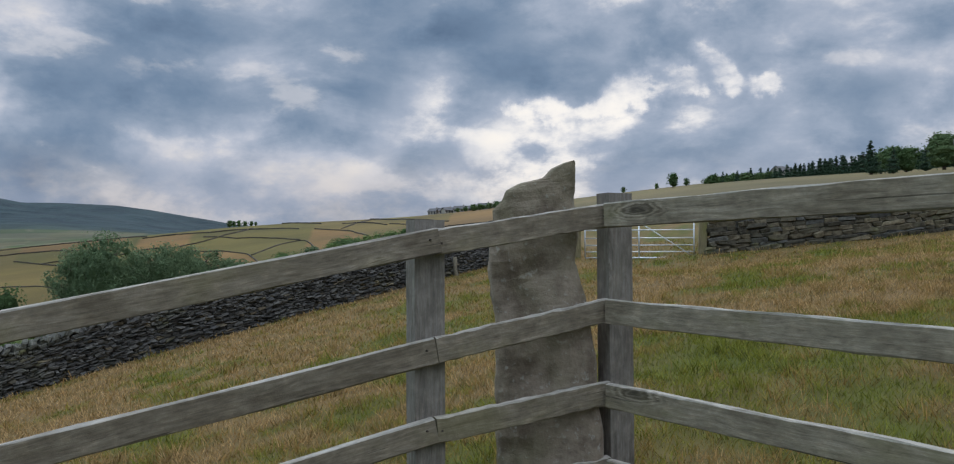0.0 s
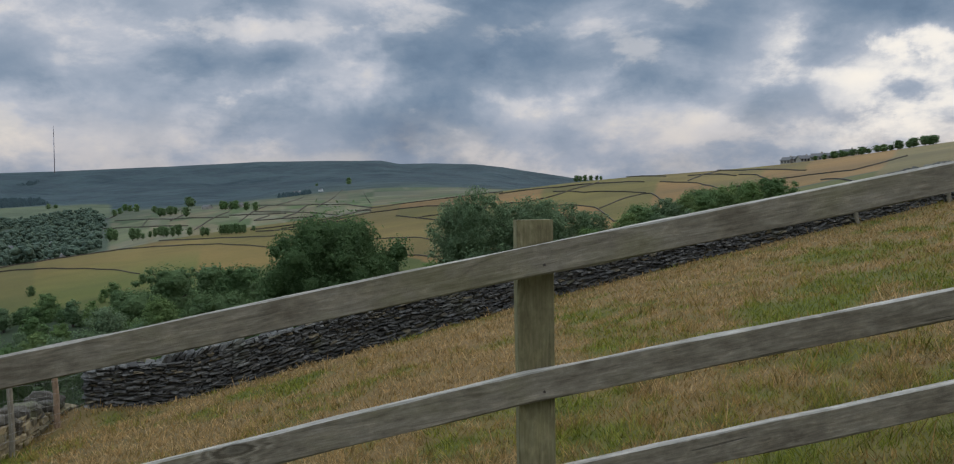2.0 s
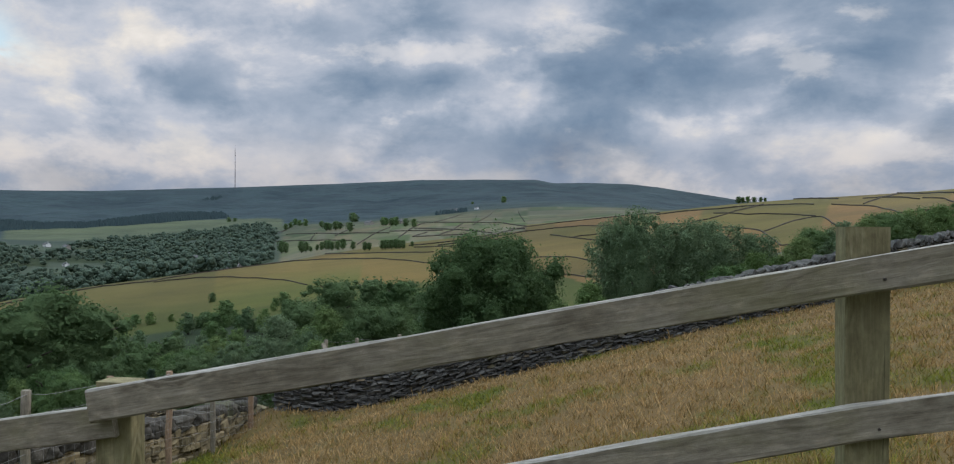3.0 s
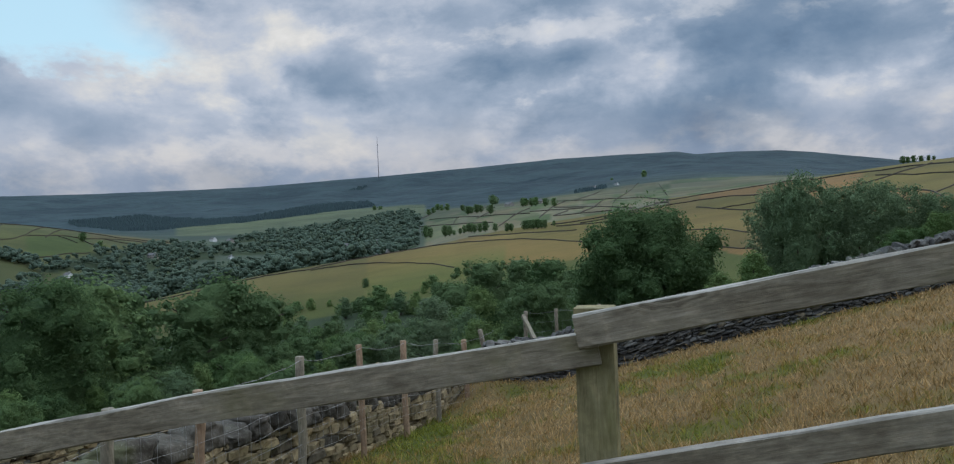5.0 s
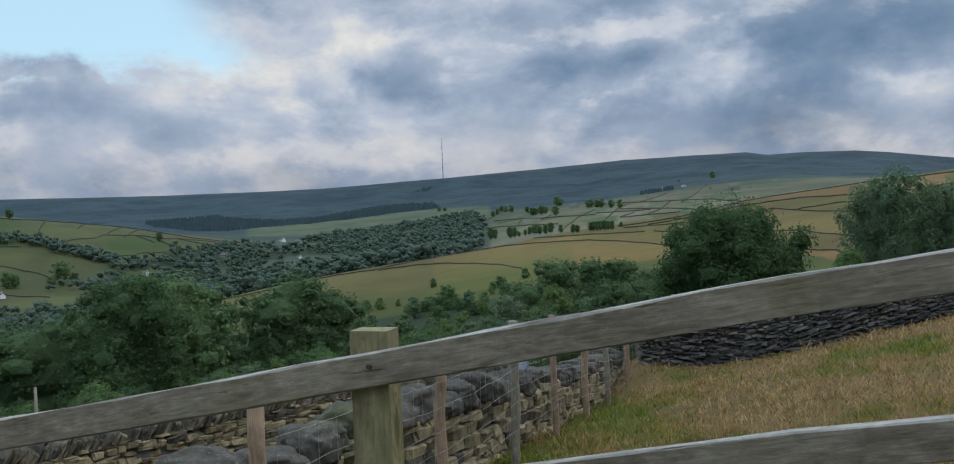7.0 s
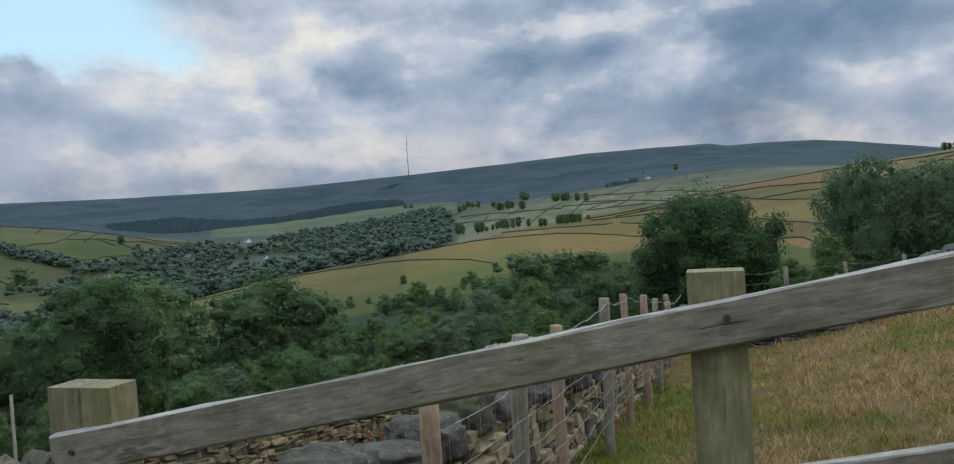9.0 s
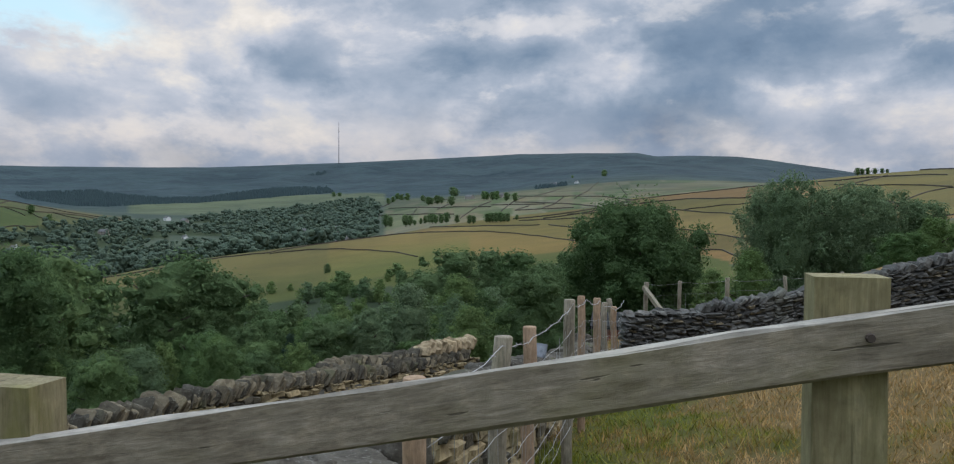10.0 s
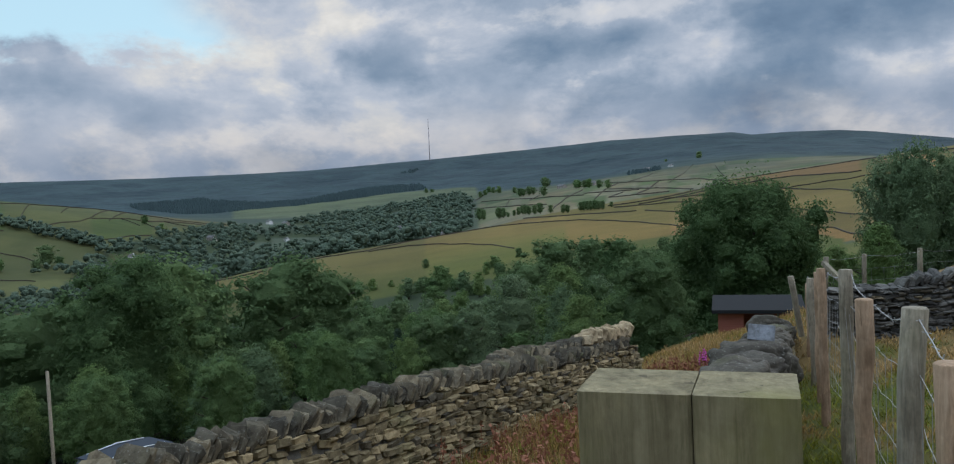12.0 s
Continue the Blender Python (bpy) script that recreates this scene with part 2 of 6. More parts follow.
M_STAKE_NEW = timber("brown_round_stake", "z", (0.150, 0.098, 0.058), (0.255, 0.172, 0.108), (0.350, 0.255, 0.170), 0.05)


def stone_material(name, colours, lichen=0.3, moss=0.15, scale=1.0):
    m, t, b = material(name, 0.92, 0.2)
    rnd = any_random(t)
    pos, _ = place(t)
    base = ramp(t, rnd, [(i / (len(colours) - 1), c) for i, c in enumerate(colours)])
    n1 = noise_tex(t, pos, 9.0 * scale, 6.0, 0.65)
    n2 = noise_tex(t, pos, 42.0 * scale, 4.0, 0.6)
    c = mix(t, smooth(t, n1, 0.34, 0.62), mix(t, 1.0, base, (0.50, 0.48, 0.46), "MULTIPLY"), base)
    c = mix(t, math_node(t, "MULTIPLY", smooth(t, n2, 0.58, 0.70), lichen), c, (0.40, 0.40, 0.35))
    n3 = noise_tex(t, pos, 1.3 * scale, 4.0, 0.6)
    c = mix(t, math_node(t, "MULTIPLY", smooth(t, n3, 0.55, 0.72), moss), c, (0.12, 0.13, 0.045))
    wire(t, (c, b.inputs["Base Color"]))
    bump(t, b, math_node(t, "MULTIPLY_ADD", n2, 0.5, n1), 0.6, 0.02)
    return m


M_DARK_STONE = stone_material("sooty_gritstone", [(0.060, 0.059, 0.054), (0.094, 0.091, 0.082), (0.135, 0.129, 0.112), (0.078, 0.076, 0.068)], 0.24, 0.16)
M_TAN_STONE = stone_material("tan_gritstone", [(0.120, 0.098, 0.054), (0.245, 0.195, 0.106), (0.360, 0.285, 0.160), (0.160, 0.132, 0.076), (0.280, 0.225, 0.125)], 0.16, 0.35)
M_COPE_STONE = stone_material("grey_coping", [(0.046, 0.041, 0.030), (0.092, 0.080, 0.055), (0.205, 0.168, 0.106), (0.062, 0.056, 0.041), (0.130, 0.108, 0.070), (0.056, 0.051, 0.038)], 0.22, 0.40)
M_FIELD_STONE = stone_material("brown_black_field_wall", [(0.052, 0.044, 0.034), (0.078, 0.066, 0.050)], 0.05, 0.0)
M_BUFF_STONE = stone_material("buff_coping", [(0.300, 0.235, 0.140), (0.400, 0.320, 0.200), (0.350, 0.270, 0.160)], 0.2, 0.05)
M_BOULDER = stone_material("grey_boulder", [(0.054, 0.048, 0.037), (0.090, 0.080, 0.061), (0.070, 0.062, 0.049)], 0.26, 0.40)
M_STANDING = stone_material("brown_gritstone_pillar", [(0.238, 0.194, 0.146), (0.255, 0.209, 0.157)], 0.40, 0.35, 0.9)
M_SLATE = stone_material("blue_slate", [(0.20, 0.215, 0.235), (0.23, 0.245, 0.265)], 0.2, 0.0)


def let_through(t, b, colour, share):
    """Thin leaves and blades pass part of the light."""
    out = [n for n in t.nodes if n.type == "OUTPUT_MATERIAL"][0]
    thin = t.nodes.new("ShaderNodeBsdfTranslucent")
    both = node(t, "ShaderNodeMixShader", Fac=share)
    wire(t, (colour, thin.inputs[0]), (b.outputs[0], both.inputs[1]), (thin.outputs[0], both.inputs[2]), (both.outputs[0], out.inputs[0]))


def leaf_material(name, dark, mid, pale):
    """Foliage: each leaf a little different, each tree lighter or darker, clumps within a tree too."""
    m, t, b = material(name, 0.8, 0.08)
    info = t.nodes.new("ShaderNodeObjectInfo")
    pos, island = place(t)
    clump = noise_tex(t, pos, 0.55, 4.0, 0.6)
    twig = noise_tex(t, pos, 2.2, 6.0, 0.72)
    fac = math_node(t, "MULTIPLY_ADD", island, 0.22, math_node(t, "MULTIPLY_ADD", clump, 0.55, math_node(t, "MULTIPLY", twig, 0.45)))
    c = ramp(t, fac, [(0.25, dark), (0.55, mid), (0.85, pale)])
    c = mix(t, math_node(t, "MULTIPLY", info.outputs["Random"], 0.85), c, mix(t, 1.0, c, (0.62, 0.74, 0.64), "MULTIPLY"))
    wire(t, (c, b.inputs["Base Color"]))
    bump(t, b, noise_tex(t, pos, 3.2, 5.0, 0.7), 1.0, 0.5)
    let_through(t, b, c, 0.35)
    return m


M_LEAF = [leaf_material("oak_leaves", (0.066, 0.104, 0.049), (0.109, 0.160, 0.067), (0.160, 0.217, 0.094)),
          leaf_material("sycamore_leaves", (0.078, 0.123, 0.052), (0.127, 0.191, 0.072), (0.186, 0.255, 0.101)),
          leaf_material("ash_leaves", (0.109, 0.160, 0.056), (0.168, 0.234, 0.083), (0.241, 0.309, 0.116)),
          leaf_material("willow_leaves", (0.106, 0.153, 0.083), (0.158, 0.217, 0.114), (0.224, 0.289, 0.152)),
          leaf_material("pine_needles", (0.035, 0.061, 0.045), (0.057, 0.092, 0.060), (0.087, 0.130, 0.078))]


def bark_material():
    m, t, b = material("grey_bark", 0.95, 0.1)
    pos, _ = place(t)
    n = noise_tex(t, pos, 14.0, 5.0, 0.6)
    wire(t, (ramp(t, n, [(0.35, (0.045, 0.036, 0.027)), (0.65, (0.120, 0.100, 0.080))]), b.inputs["Base Color"]))
    bump(t, b, n, 0.6, 0.02)
    return m


M_BARK = bark_material()


def metal(name, colour, rough=0.5, metallic=0.9):
    m, t, b = material(name, rough, 0.5)
    pos, _ = place(t)
    n = noise_tex(t, pos, 30.0, 4.0, 0.6)
    wire(t, (mix(t, math_node(t, "MULTIPLY", smooth(t, n, 0.5, 0.7), 0.35), colour, tuple(v * 0.6 for v in colour)), b.inputs["Base Color"]))
    b.inputs["Metallic"].default_value = metallic
    return m


M_GALV = metal("galvanised_steel", (0.62, 0.64, 0.66), 0.5, 0.8)
M_WIRE = metal("dull_fence_wire", (0.30, 0.295, 0.28), 0.65, 0.6)
M_MAST = metal("painted_mast", (0.30, 0.27, 0.28), 0.7, 0.0)
M_RUST = metal("dark_nail", (0.06, 0.045, 0.035), 0.8, 0.3)


def plain(name, colour, rough=0.8, vary=0.25, scale=3.0):
    m, t, b = material(name, rough, 0.25)
    pos, _ = place(t)
    n = noise_tex(t, pos, scale, 5.0, 0.6)
    wire(t, (mix(t, math_node(t, "MULTIPLY", n, vary), colour, tuple(v * 0.5 for v in colour)), b.inputs["Base Color"]))
    bump(t, b, n, 0.2, 0.01)
    return m


def grass_material():
    """Blades: pale straw on dry ground, green where it is damp."""
    m, t, b = material("meadow_grass", 0.7, 0.2)
    pos, island = place(t)
    att = node(t, "ShaderNodeAttribute", attribute_name="dry")
    dry = math_node(t, "MULTIPLY_ADD", island, 0.50, math_node(t, "SUBTRACT", att.outputs["Fac"], 0.25))
    dry = math_node(t, "MULTIPLY_ADD", math_node(t, "SUBTRACT", noise_tex(t, pos, 1.5, 5.0, 0.65), 0.5), 1.1, dry)
    c = ramp(t, dry, [(0.05, (0.180, 0.195, 0.024)), (0.28, (0.240, 0.222, 0.036)), (0.50, (0.265, 0.195, 0.048)), (0.72, (0.335, 0.198, 0.068)), (1.0, (0.450, 0.305, 0.138))])
    other = math_node(t, "FRACT", math_node(t, "MULTIPLY", island, 37.0))
    c = mix(t, math_node(t, "MULTIPLY", smooth(t, other, 0.62, 0.85), 0.75), c, mix(t, 1.0, c, (0.42, 0.45, 0.40), "MULTIPLY"))
    wire(t, (c, b.inputs["Base Color"]))
    # noise darkens patches of blades, painting shaded gaps between the tufts
    tuft = noise_tex(t, pos, 9.0, 6.0, 0.7)
    c = mix(t, math_node(t, "MULTIPLY", smooth(t, tuft, 0.55, 0.38), 0.85), c, mix(t, 1.0, c, (0.42, 0.45, 0.42), "MULTIPLY"))
    wire(t, (c, b.inputs["Base Color"]))
    let_through(t, b, c, 0.3)
    return m


def ground_material():
    """One sheet of land: its cover (pasture, hay, moor, wood floor) is laid as colour, the moor's with haze in it; the
    grain comes from noise.
    """
    m, t, b = material("land", 0.95, 0.1)
    pos, _ = place(t)
    att = node(t, "ShaderNodeAttribute", attribute_name="cover")
    n1 = noise_tex(t, pos, 2.6, 6.0, 0.65)
    n2 = noise_tex(t, pos, 0.045, 6.0, 0.62)
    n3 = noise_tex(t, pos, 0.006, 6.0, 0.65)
    c = mix(t, math_node(t, "MULTIPLY", smooth(t, n1, 0.32, 0.68), 0.45), att.outputs["Color"], mix(t, 1.0, att.outputs["Color"], (0.52, 0.55, 0.50), "MULTIPLY"))
    c = mix(t, math_node(t, "MULTIPLY", smooth(t, n2, 0.38, 0.66), 0.42), c, mix(t, 1.0, c, (0.72, 0.84, 0.66), "MULTIPLY"))
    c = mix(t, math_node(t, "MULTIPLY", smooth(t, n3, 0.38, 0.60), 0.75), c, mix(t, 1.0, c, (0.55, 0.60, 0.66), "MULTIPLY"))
    wire(t, (c, b.inputs["Base Color"]))
    fold = node(t, "ShaderNodeBump", Strength=0.55, Distance=28.0)
    far = smooth(t, noise_tex(t, pos, 0.0035, 7.0, 0.6, 0.6), 0.2, 0.8)
    length = node(t, "ShaderNodeVectorMath", operation="LENGTH")
    wire(t, (pos, length.inputs[0]))
    wire(t, (math_node(t, "MULTIPLY", far, smooth(t, length.outputs["Value"], 1500.0, 2400.0)), fold.inputs["Height"]))
    turf = node(t, "ShaderNodeBump", Strength=0.5, Distance=0.05)
    wire(t, (n1, turf.inputs["Height"]), (fold.outputs[0], turf.inputs["Normal"]), (turf.outputs[0], b.inputs["Normal"]))
    return m


def far_leaf_material(name, dark, mid, pale):
    m, t, b = material(name, 0.8, 0.1)
    pos, island = place(t)
    bump(t, b, noise_tex(t, pos, 0.45, 4.0, 0.7), 0.6, 2.0)
    fac = math_node(t, "MULTIPLY_ADD", island, 0.18, math_node(t, "MULTIPLY_ADD", noise_tex(t, pos, 0.035, 3.0, 0.6), 0.7, math_node(t, "MULTIPLY", noise_tex(t, pos, 0.25, 3.0, 0.6), 0.35)))
    c = ramp(t, fac, [(0.40, dark), (0.60, mid), (0.84, pale)])
    wire(t, (c, b.inputs["Base Color"]))
    return m


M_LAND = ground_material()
M_GRASS = grass_material()
# distant trees: a little blue haze is put into the leaf colours
M_FARWOOD = far_leaf_material("hazy_far_wood_leaves", (0.043, 0.064, 0.046), (0.058, 0.083, 0.056), (0.080, 0.108, 0.068))
M_FARCONIFER = far_leaf_material("hazy_far_conifers", (0.034, 0.054, 0.060), (0.040, 0.063, 0.066), (0.048, 0.074, 0.074))
M_HOUSE = plain("gritstone_house_wall", (0.30, 0.27, 0.23), 0.9)
M_RENDER = plain("white_render", (0.75, 0.74, 0.71), 0.9)
M_ROOF = plain("stone_slate_roof", (0.115, 0.110, 0.108), 0.85)
M_GLASS = plain("dark_window", (0.03, 0.035, 0.04), 0.2)
M_BRICK = plain("red_shed_boards", (0.23, 0.085, 0.060), 0.9)
M_FELT = plain("roofing_felt", (0.013, 0.014, 0.015), 1.0)
M_PETAL = plain("foxglove_petals", (0.50, 0.07, 0.36), 0.6)
M_GREEN = plain("herb_leaves", (0.075, 0.130, 0.030), 0.6)
M_DOCK = plain("rusty_dock_seed", (0.21, 0.085, 0.045), 0.8)
M_PAINT = plain("slate_blue_car_paint", (0.022, 0.028, 0.038), 0.85)
M_TYRE = plain("rubber", (0.02, 0.02, 0.02), 0.8)


# ---------------------------------------------------------------- mesh tools
def empty(name, at=(0, 0, 0)):
    ob = new(name)
    ob.location = at
    ob.empty_display_size = 0.2
    return ob


def mesh_of(name, verts, faces, mat, smooth_shade=False):
    me = bpy.data.meshes.new(name)
    me.from_pydata([tuple(map(float, v)) for v in verts] if not isinstance(verts, np.ndarray) else verts.tolist(), [], [tuple(f) for f in faces] if not isinstance(faces, np.ndarray) else faces.tolist())
    me.materials.append(mat)
    if smooth_shade:
        me.polygons.foreach_set("use_smooth", [True] * len(me.polygons))
    me.update()
    return me


def part(name, me, parent=None, m=None, label=""):
    """A mesh object under a thing; m is its pose in the world."""
    ob = new(name, me)
    if parent is not None:
        ob.parent = parent
        base = parent.matrix_world if parent.parent is None else parent.parent.matrix_basis @ parent.matrix_basis
        base = Matrix.Translation(parent.location) if parent.parent is None and parent.data is None else base
        ob.matrix_basis = base.inverted() @ (m if m is not None else Matrix())
    elif m is not None:
        ob.matrix_basis = m
    if label:
        ob["label"] = label
    return ob


def beam_mesh(name, mat, length, wide, high, seed, segs=14, chamfer=0.006, wander=0.004, taper=0.0, axis="x", sag=0.0, dip=None):
    """A sawn timber with worn arrises, its length along a local axis, slightly out of true."""
    rng = np.random.default_rng(seed)
    c = chamfer
    w, h = wide / 2, high / 2
    ring = np.array([(-w + c, -h), (w - c, -h), (w, -h + c), (w, h - c), (w - c, h), (-w + c, h), (-w, h - c), (-w, -h + c)])
    verts = []
    drift = np.cumsum(rng.normal(0, wander * 0.2, (segs + 1, 2)), 0)
    drift -= np.linspace(0, 1, segs + 1)[:, None] * drift[-1]
    for i in range(segs + 1):
        u = i / segs
        r = ring * (1 - taper * u) + rng.normal(0, wander * 0.35, ring.shape)
        r = r + drift[i]
        if dip:
            r[4:6, 1] -= dip[1] * math.exp(-((u - dip[0]) / dip[2]) ** 2)
        r[:, 1] -= sag * 4 * u * (1 - u)
        for a, b in r:
            p = u * length
            verts.append((p, a, b) if axis == "x" else (a, b, p))
    faces = []
    for i in range(segs):
        for j in range(8):
            k = (j + 1) % 8
            q = (i * 8 + j, i * 8 + k, i * 8 + 8 + k, i * 8 + 8 + j)
            faces.append(q[::-1] if axis == "x" and False else q)
    faces.append(tuple(range(7, -1, -1)))
    faces.append(tuple(segs * 8 + j for j in range(8)))
    me = mesh_of(name, verts, faces, mat)
    if name == "rail":                                        # the upper edge is bleached, with the sky's sheen painted in
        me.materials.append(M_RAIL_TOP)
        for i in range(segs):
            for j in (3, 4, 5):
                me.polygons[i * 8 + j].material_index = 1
    fix(me)
    return me


def fix(me):
    bm = bmesh.new()
    bm.from_mesh(me)
    bmesh.ops.recalc_face_normals(bm, faces=bm.faces)
    bm.to_mesh(me)
    bm.free()
    me.update()


def tube_mesh(name, mat, path, radii, sides=8, cap=True, smooth_shade=True):
    verts, faces = tube_data(path, radii, sides, cap)
    me = mesh_of(name, verts, faces, mat, smooth_shade)
    return me


def tube_data(path, radii, sides=8, cap=True, start=0):
    path = [Vector(p) for p in path]
    verts, faces = [], []
    if isinstance(radii, (int, float)):
        radii = [radii] * len(path)
    for i, p in enumerate(path):
        a = path[max(i - 1, 0)]
        b = path[min(i + 1, len(path) - 1)]
        d = (b - a).normalized()
        s = d.cross(Vector((0, 0, 1)) if abs(d.z) < 0.9 else Vector((1, 0, 0))).normalized()
        u = s.cross(d)
        for k in range(sides):
            an = 2 * math.pi * k / sides
            verts.append(p + (s * math.cos(an) + u * math.sin(an)) * radii[i])
    for i in range(len(path) - 1):
        for k in range(sides):
            n = (k + 1) % sides
            faces.append((start + i * sides + k, start + i * sides + n, start + (i + 1) * sides + n, start + (i + 1) * sides + k))
    if cap:
        faces.append(tuple(start + k for k in range(sides - 1, -1, -1)))
        faces.append(tuple(start + (len(path) - 1) * sides + k for k in range(sides)))
    return verts, faces


def stone_shape(seed, chamfer=0.16, rough=0.10):
    """A unit block with knocked-off arrises: 24 corners, 44 triangles."""
    rng = np.random.default_rng(seed)
    c = 0.5 - chamfer * rng.uniform(0.5, 1.2, (8, 3))
    verts, corner = [], {}
    jit = rng.normal(0, rough, (8, 3))
    for n, (sx, sy, sz) in enumerate([(a, b, d) for a in (-1, 1) for b in (-1, 1) for d in (-1, 1)]):
        for ax in range(3):
            v = np.array([sx, sy, sz], float) * c[n]
            v[ax] = 0.5 * (sx, sy, sz)[ax]
            corner[(sx, sy, sz, ax)] = len(verts)
            verts.append(v + jit[n] * 0.6 + rng.normal(0, rough * 0.25, 3))
    faces = []
    for ax in range(3):
        o = [i for i in range(3) if i != ax]
        for s in (-1, 1):
            f = []
            for a, b in ((-1, -1), (1, -1), (1, 1), (-1, 1)):
                k = [0, 0, 0]
                k[ax], k[o[0]], k[o[1]] = s, a, b
                f.append(corner[(*k, ax)])
            faces.append(f)
    for ax in range(3):
        o = [i for i in range(3) if i != ax]
        for a in (-1, 1):
            for b in (-1, 1):
                k0, k1 = [0, 0, 0], [0, 0, 0]
                k0[ax], k1[ax] = -1, 1
                k0[o[0]] = k1[o[0]] = a
                k0[o[1]] = k1[o[1]] = b
                faces.append([corner[(*k0, o[0])], corner[(*k1, o[0])], corner[(*k1, o[1])], corner[(*k0, o[1])]])
    for sx in (-1, 1):
        for sy in (-1, 1):
            for sz in (-1, 1):
                faces.append([corner[(sx, sy, sz, ax)] for ax in range(3)])
    verts = np.array(verts)
    out = []
    for f in faces:
        p = verts[f]
        n = np.cross(p[1] - p[0], p[2] - p[0])
        out.append(f if n @ p.mean(0) > 0 else f[::-1])
    return verts, out


STONES = [stone_shape(s) for s in range(10)]
STONE_MESHES = {}


def stone_mesh(shape, mat):
    key = (id(shape), mat.name)
    if key not in STONE_MESHES:
        STONE_MESHES[key] = mesh_of("stone", shape[0], shape[1], mat)
    return STONE_MESHES[key]


class Heap:
    """Gathers many small pieces into one mesh."""

    def __init__(self):
        self.verts, self.faces, self.n = [], [], 0

    def add(self, verts, faces):
        self.verts.append(np.asarray(verts, float))
        n = self.n
        self.faces.extend([[i + n for i in f] for f in faces])
        self.n += len(verts)

    def mesh(self, name, mat, smooth_shade=False):
        return mesh_of(name, np.concatenate(self.verts), self.faces, mat, smooth_shade)


# ---------------------------------------------------------------- the lie of the land
HUB = Vector((-5.4, -1.9, 0.0))
AZ = np.array([-40, -20, 0, 12, 25, 40, 50, 60, 70, 82, 120, 200, 260, 300])
RELIEF = {
    45: (3.0, 2.0, -2.2, -5.4, -8.9, -13.0, -16, -17, -16.5, -16, -9, -3, 3, 4),
    90: (6.5, 4.0, -5.0, -10.5, -16, -21.5, -25, -27, -28, -28, -18, -6, 6, 8),
    180: (14, 12, 2, -6, -16, -24, -30, -36, -42, -42, -30, -10, 12, 15),
    300: (26, 22, 9, 1, -10, -19, -27, -32, -50, -50, -40, -15, 20, 26),
    450: (40, 35, 18.6, 11, -2, -17, -25, -36, -55, -54, -45, -20, 28, 38),
    800: (76, 60, 33, 24.5, 5, -17, -50, -62, -50, -44, -40, -20, 40, 60),
    1400: (90, 72, 32, 35, 22, 0, -35, -33, 9, 45, 30, 0, 50, 80),
    2200: (90, 74, 26, 34, 73, 21, 5, -10, -5, 40, 60, 30, 60, 80),
    3000: (95, 80, 50, 70, 130, 85, 62, 50, 45, 50, 70, 60, 70, 90),
}
CREST_AZ = np.array([-40, 0, 12.4, 14, 16, 18, 20, 23, 25.3, 26.6, 30, 34.8, 39, 47, 56, 66, 78, 120, 200, 320])
CREST_EL = np.array([1.6, 1.4, 1.80, 2.12, 2.46, 2.80, 3.03, 3.13, 3.08, 3.35, 3.36, 3.32, 3.09, 2.66, 2.22, 2.08, 2.12, 1.9, 1.5, 1.6])
RINGS = np.array([45, 90, 180, 300, 450, 800, 1400, 2200, 3000, 4000, 4900], float)
TABLE = np.array([RELIEF[int(r)] for r in RINGS[:9]] + [4000 * np.tan(np.radians(np.interp(AZ, CREST_AZ, CREST_EL)))] * 2)


def field_height(x, y):
    """The near pasture, tilting down to the left."""
    x, y = np.clip(x, -17, 15) / 10, np.clip(y, -6, 24) / 10
    flat = -1.215 + 1.638 * x + 0.188 * y + -0.330 * x * x + 0.259 * x * y + -0.065 * y * y
    return flat + 0.005 * x**3 + -0.147 * x * x * y + -0.166 * x * y * y + 0.065 * y**3


def wrap(az):
    return (np.asarray(az) + 40.0) % 360.0 - 40.0


def cubic(xs, ys, x):
    """Monotone-ish cubic through knots."""
    xs, ys = np.asarray(xs, float), np.asarray(ys, float)
    d = np.gradient(ys, xs)
    i = np.clip(np.searchsorted(xs, x) - 1, 0, len(xs) - 2)
    h = xs[i + 1] - xs[i]
    t = np.clip((x - xs[i]) / h, 0, 1)
    return ((2 * t**3 - 3 * t**2 + 1) * ys[i] + (t**3 - 2 * t**2 + t) * h * d[i] + (3 * t**2 - 2 * t**3) * ys[i + 1] + (t**3 - t**2) * h * d[i + 1])


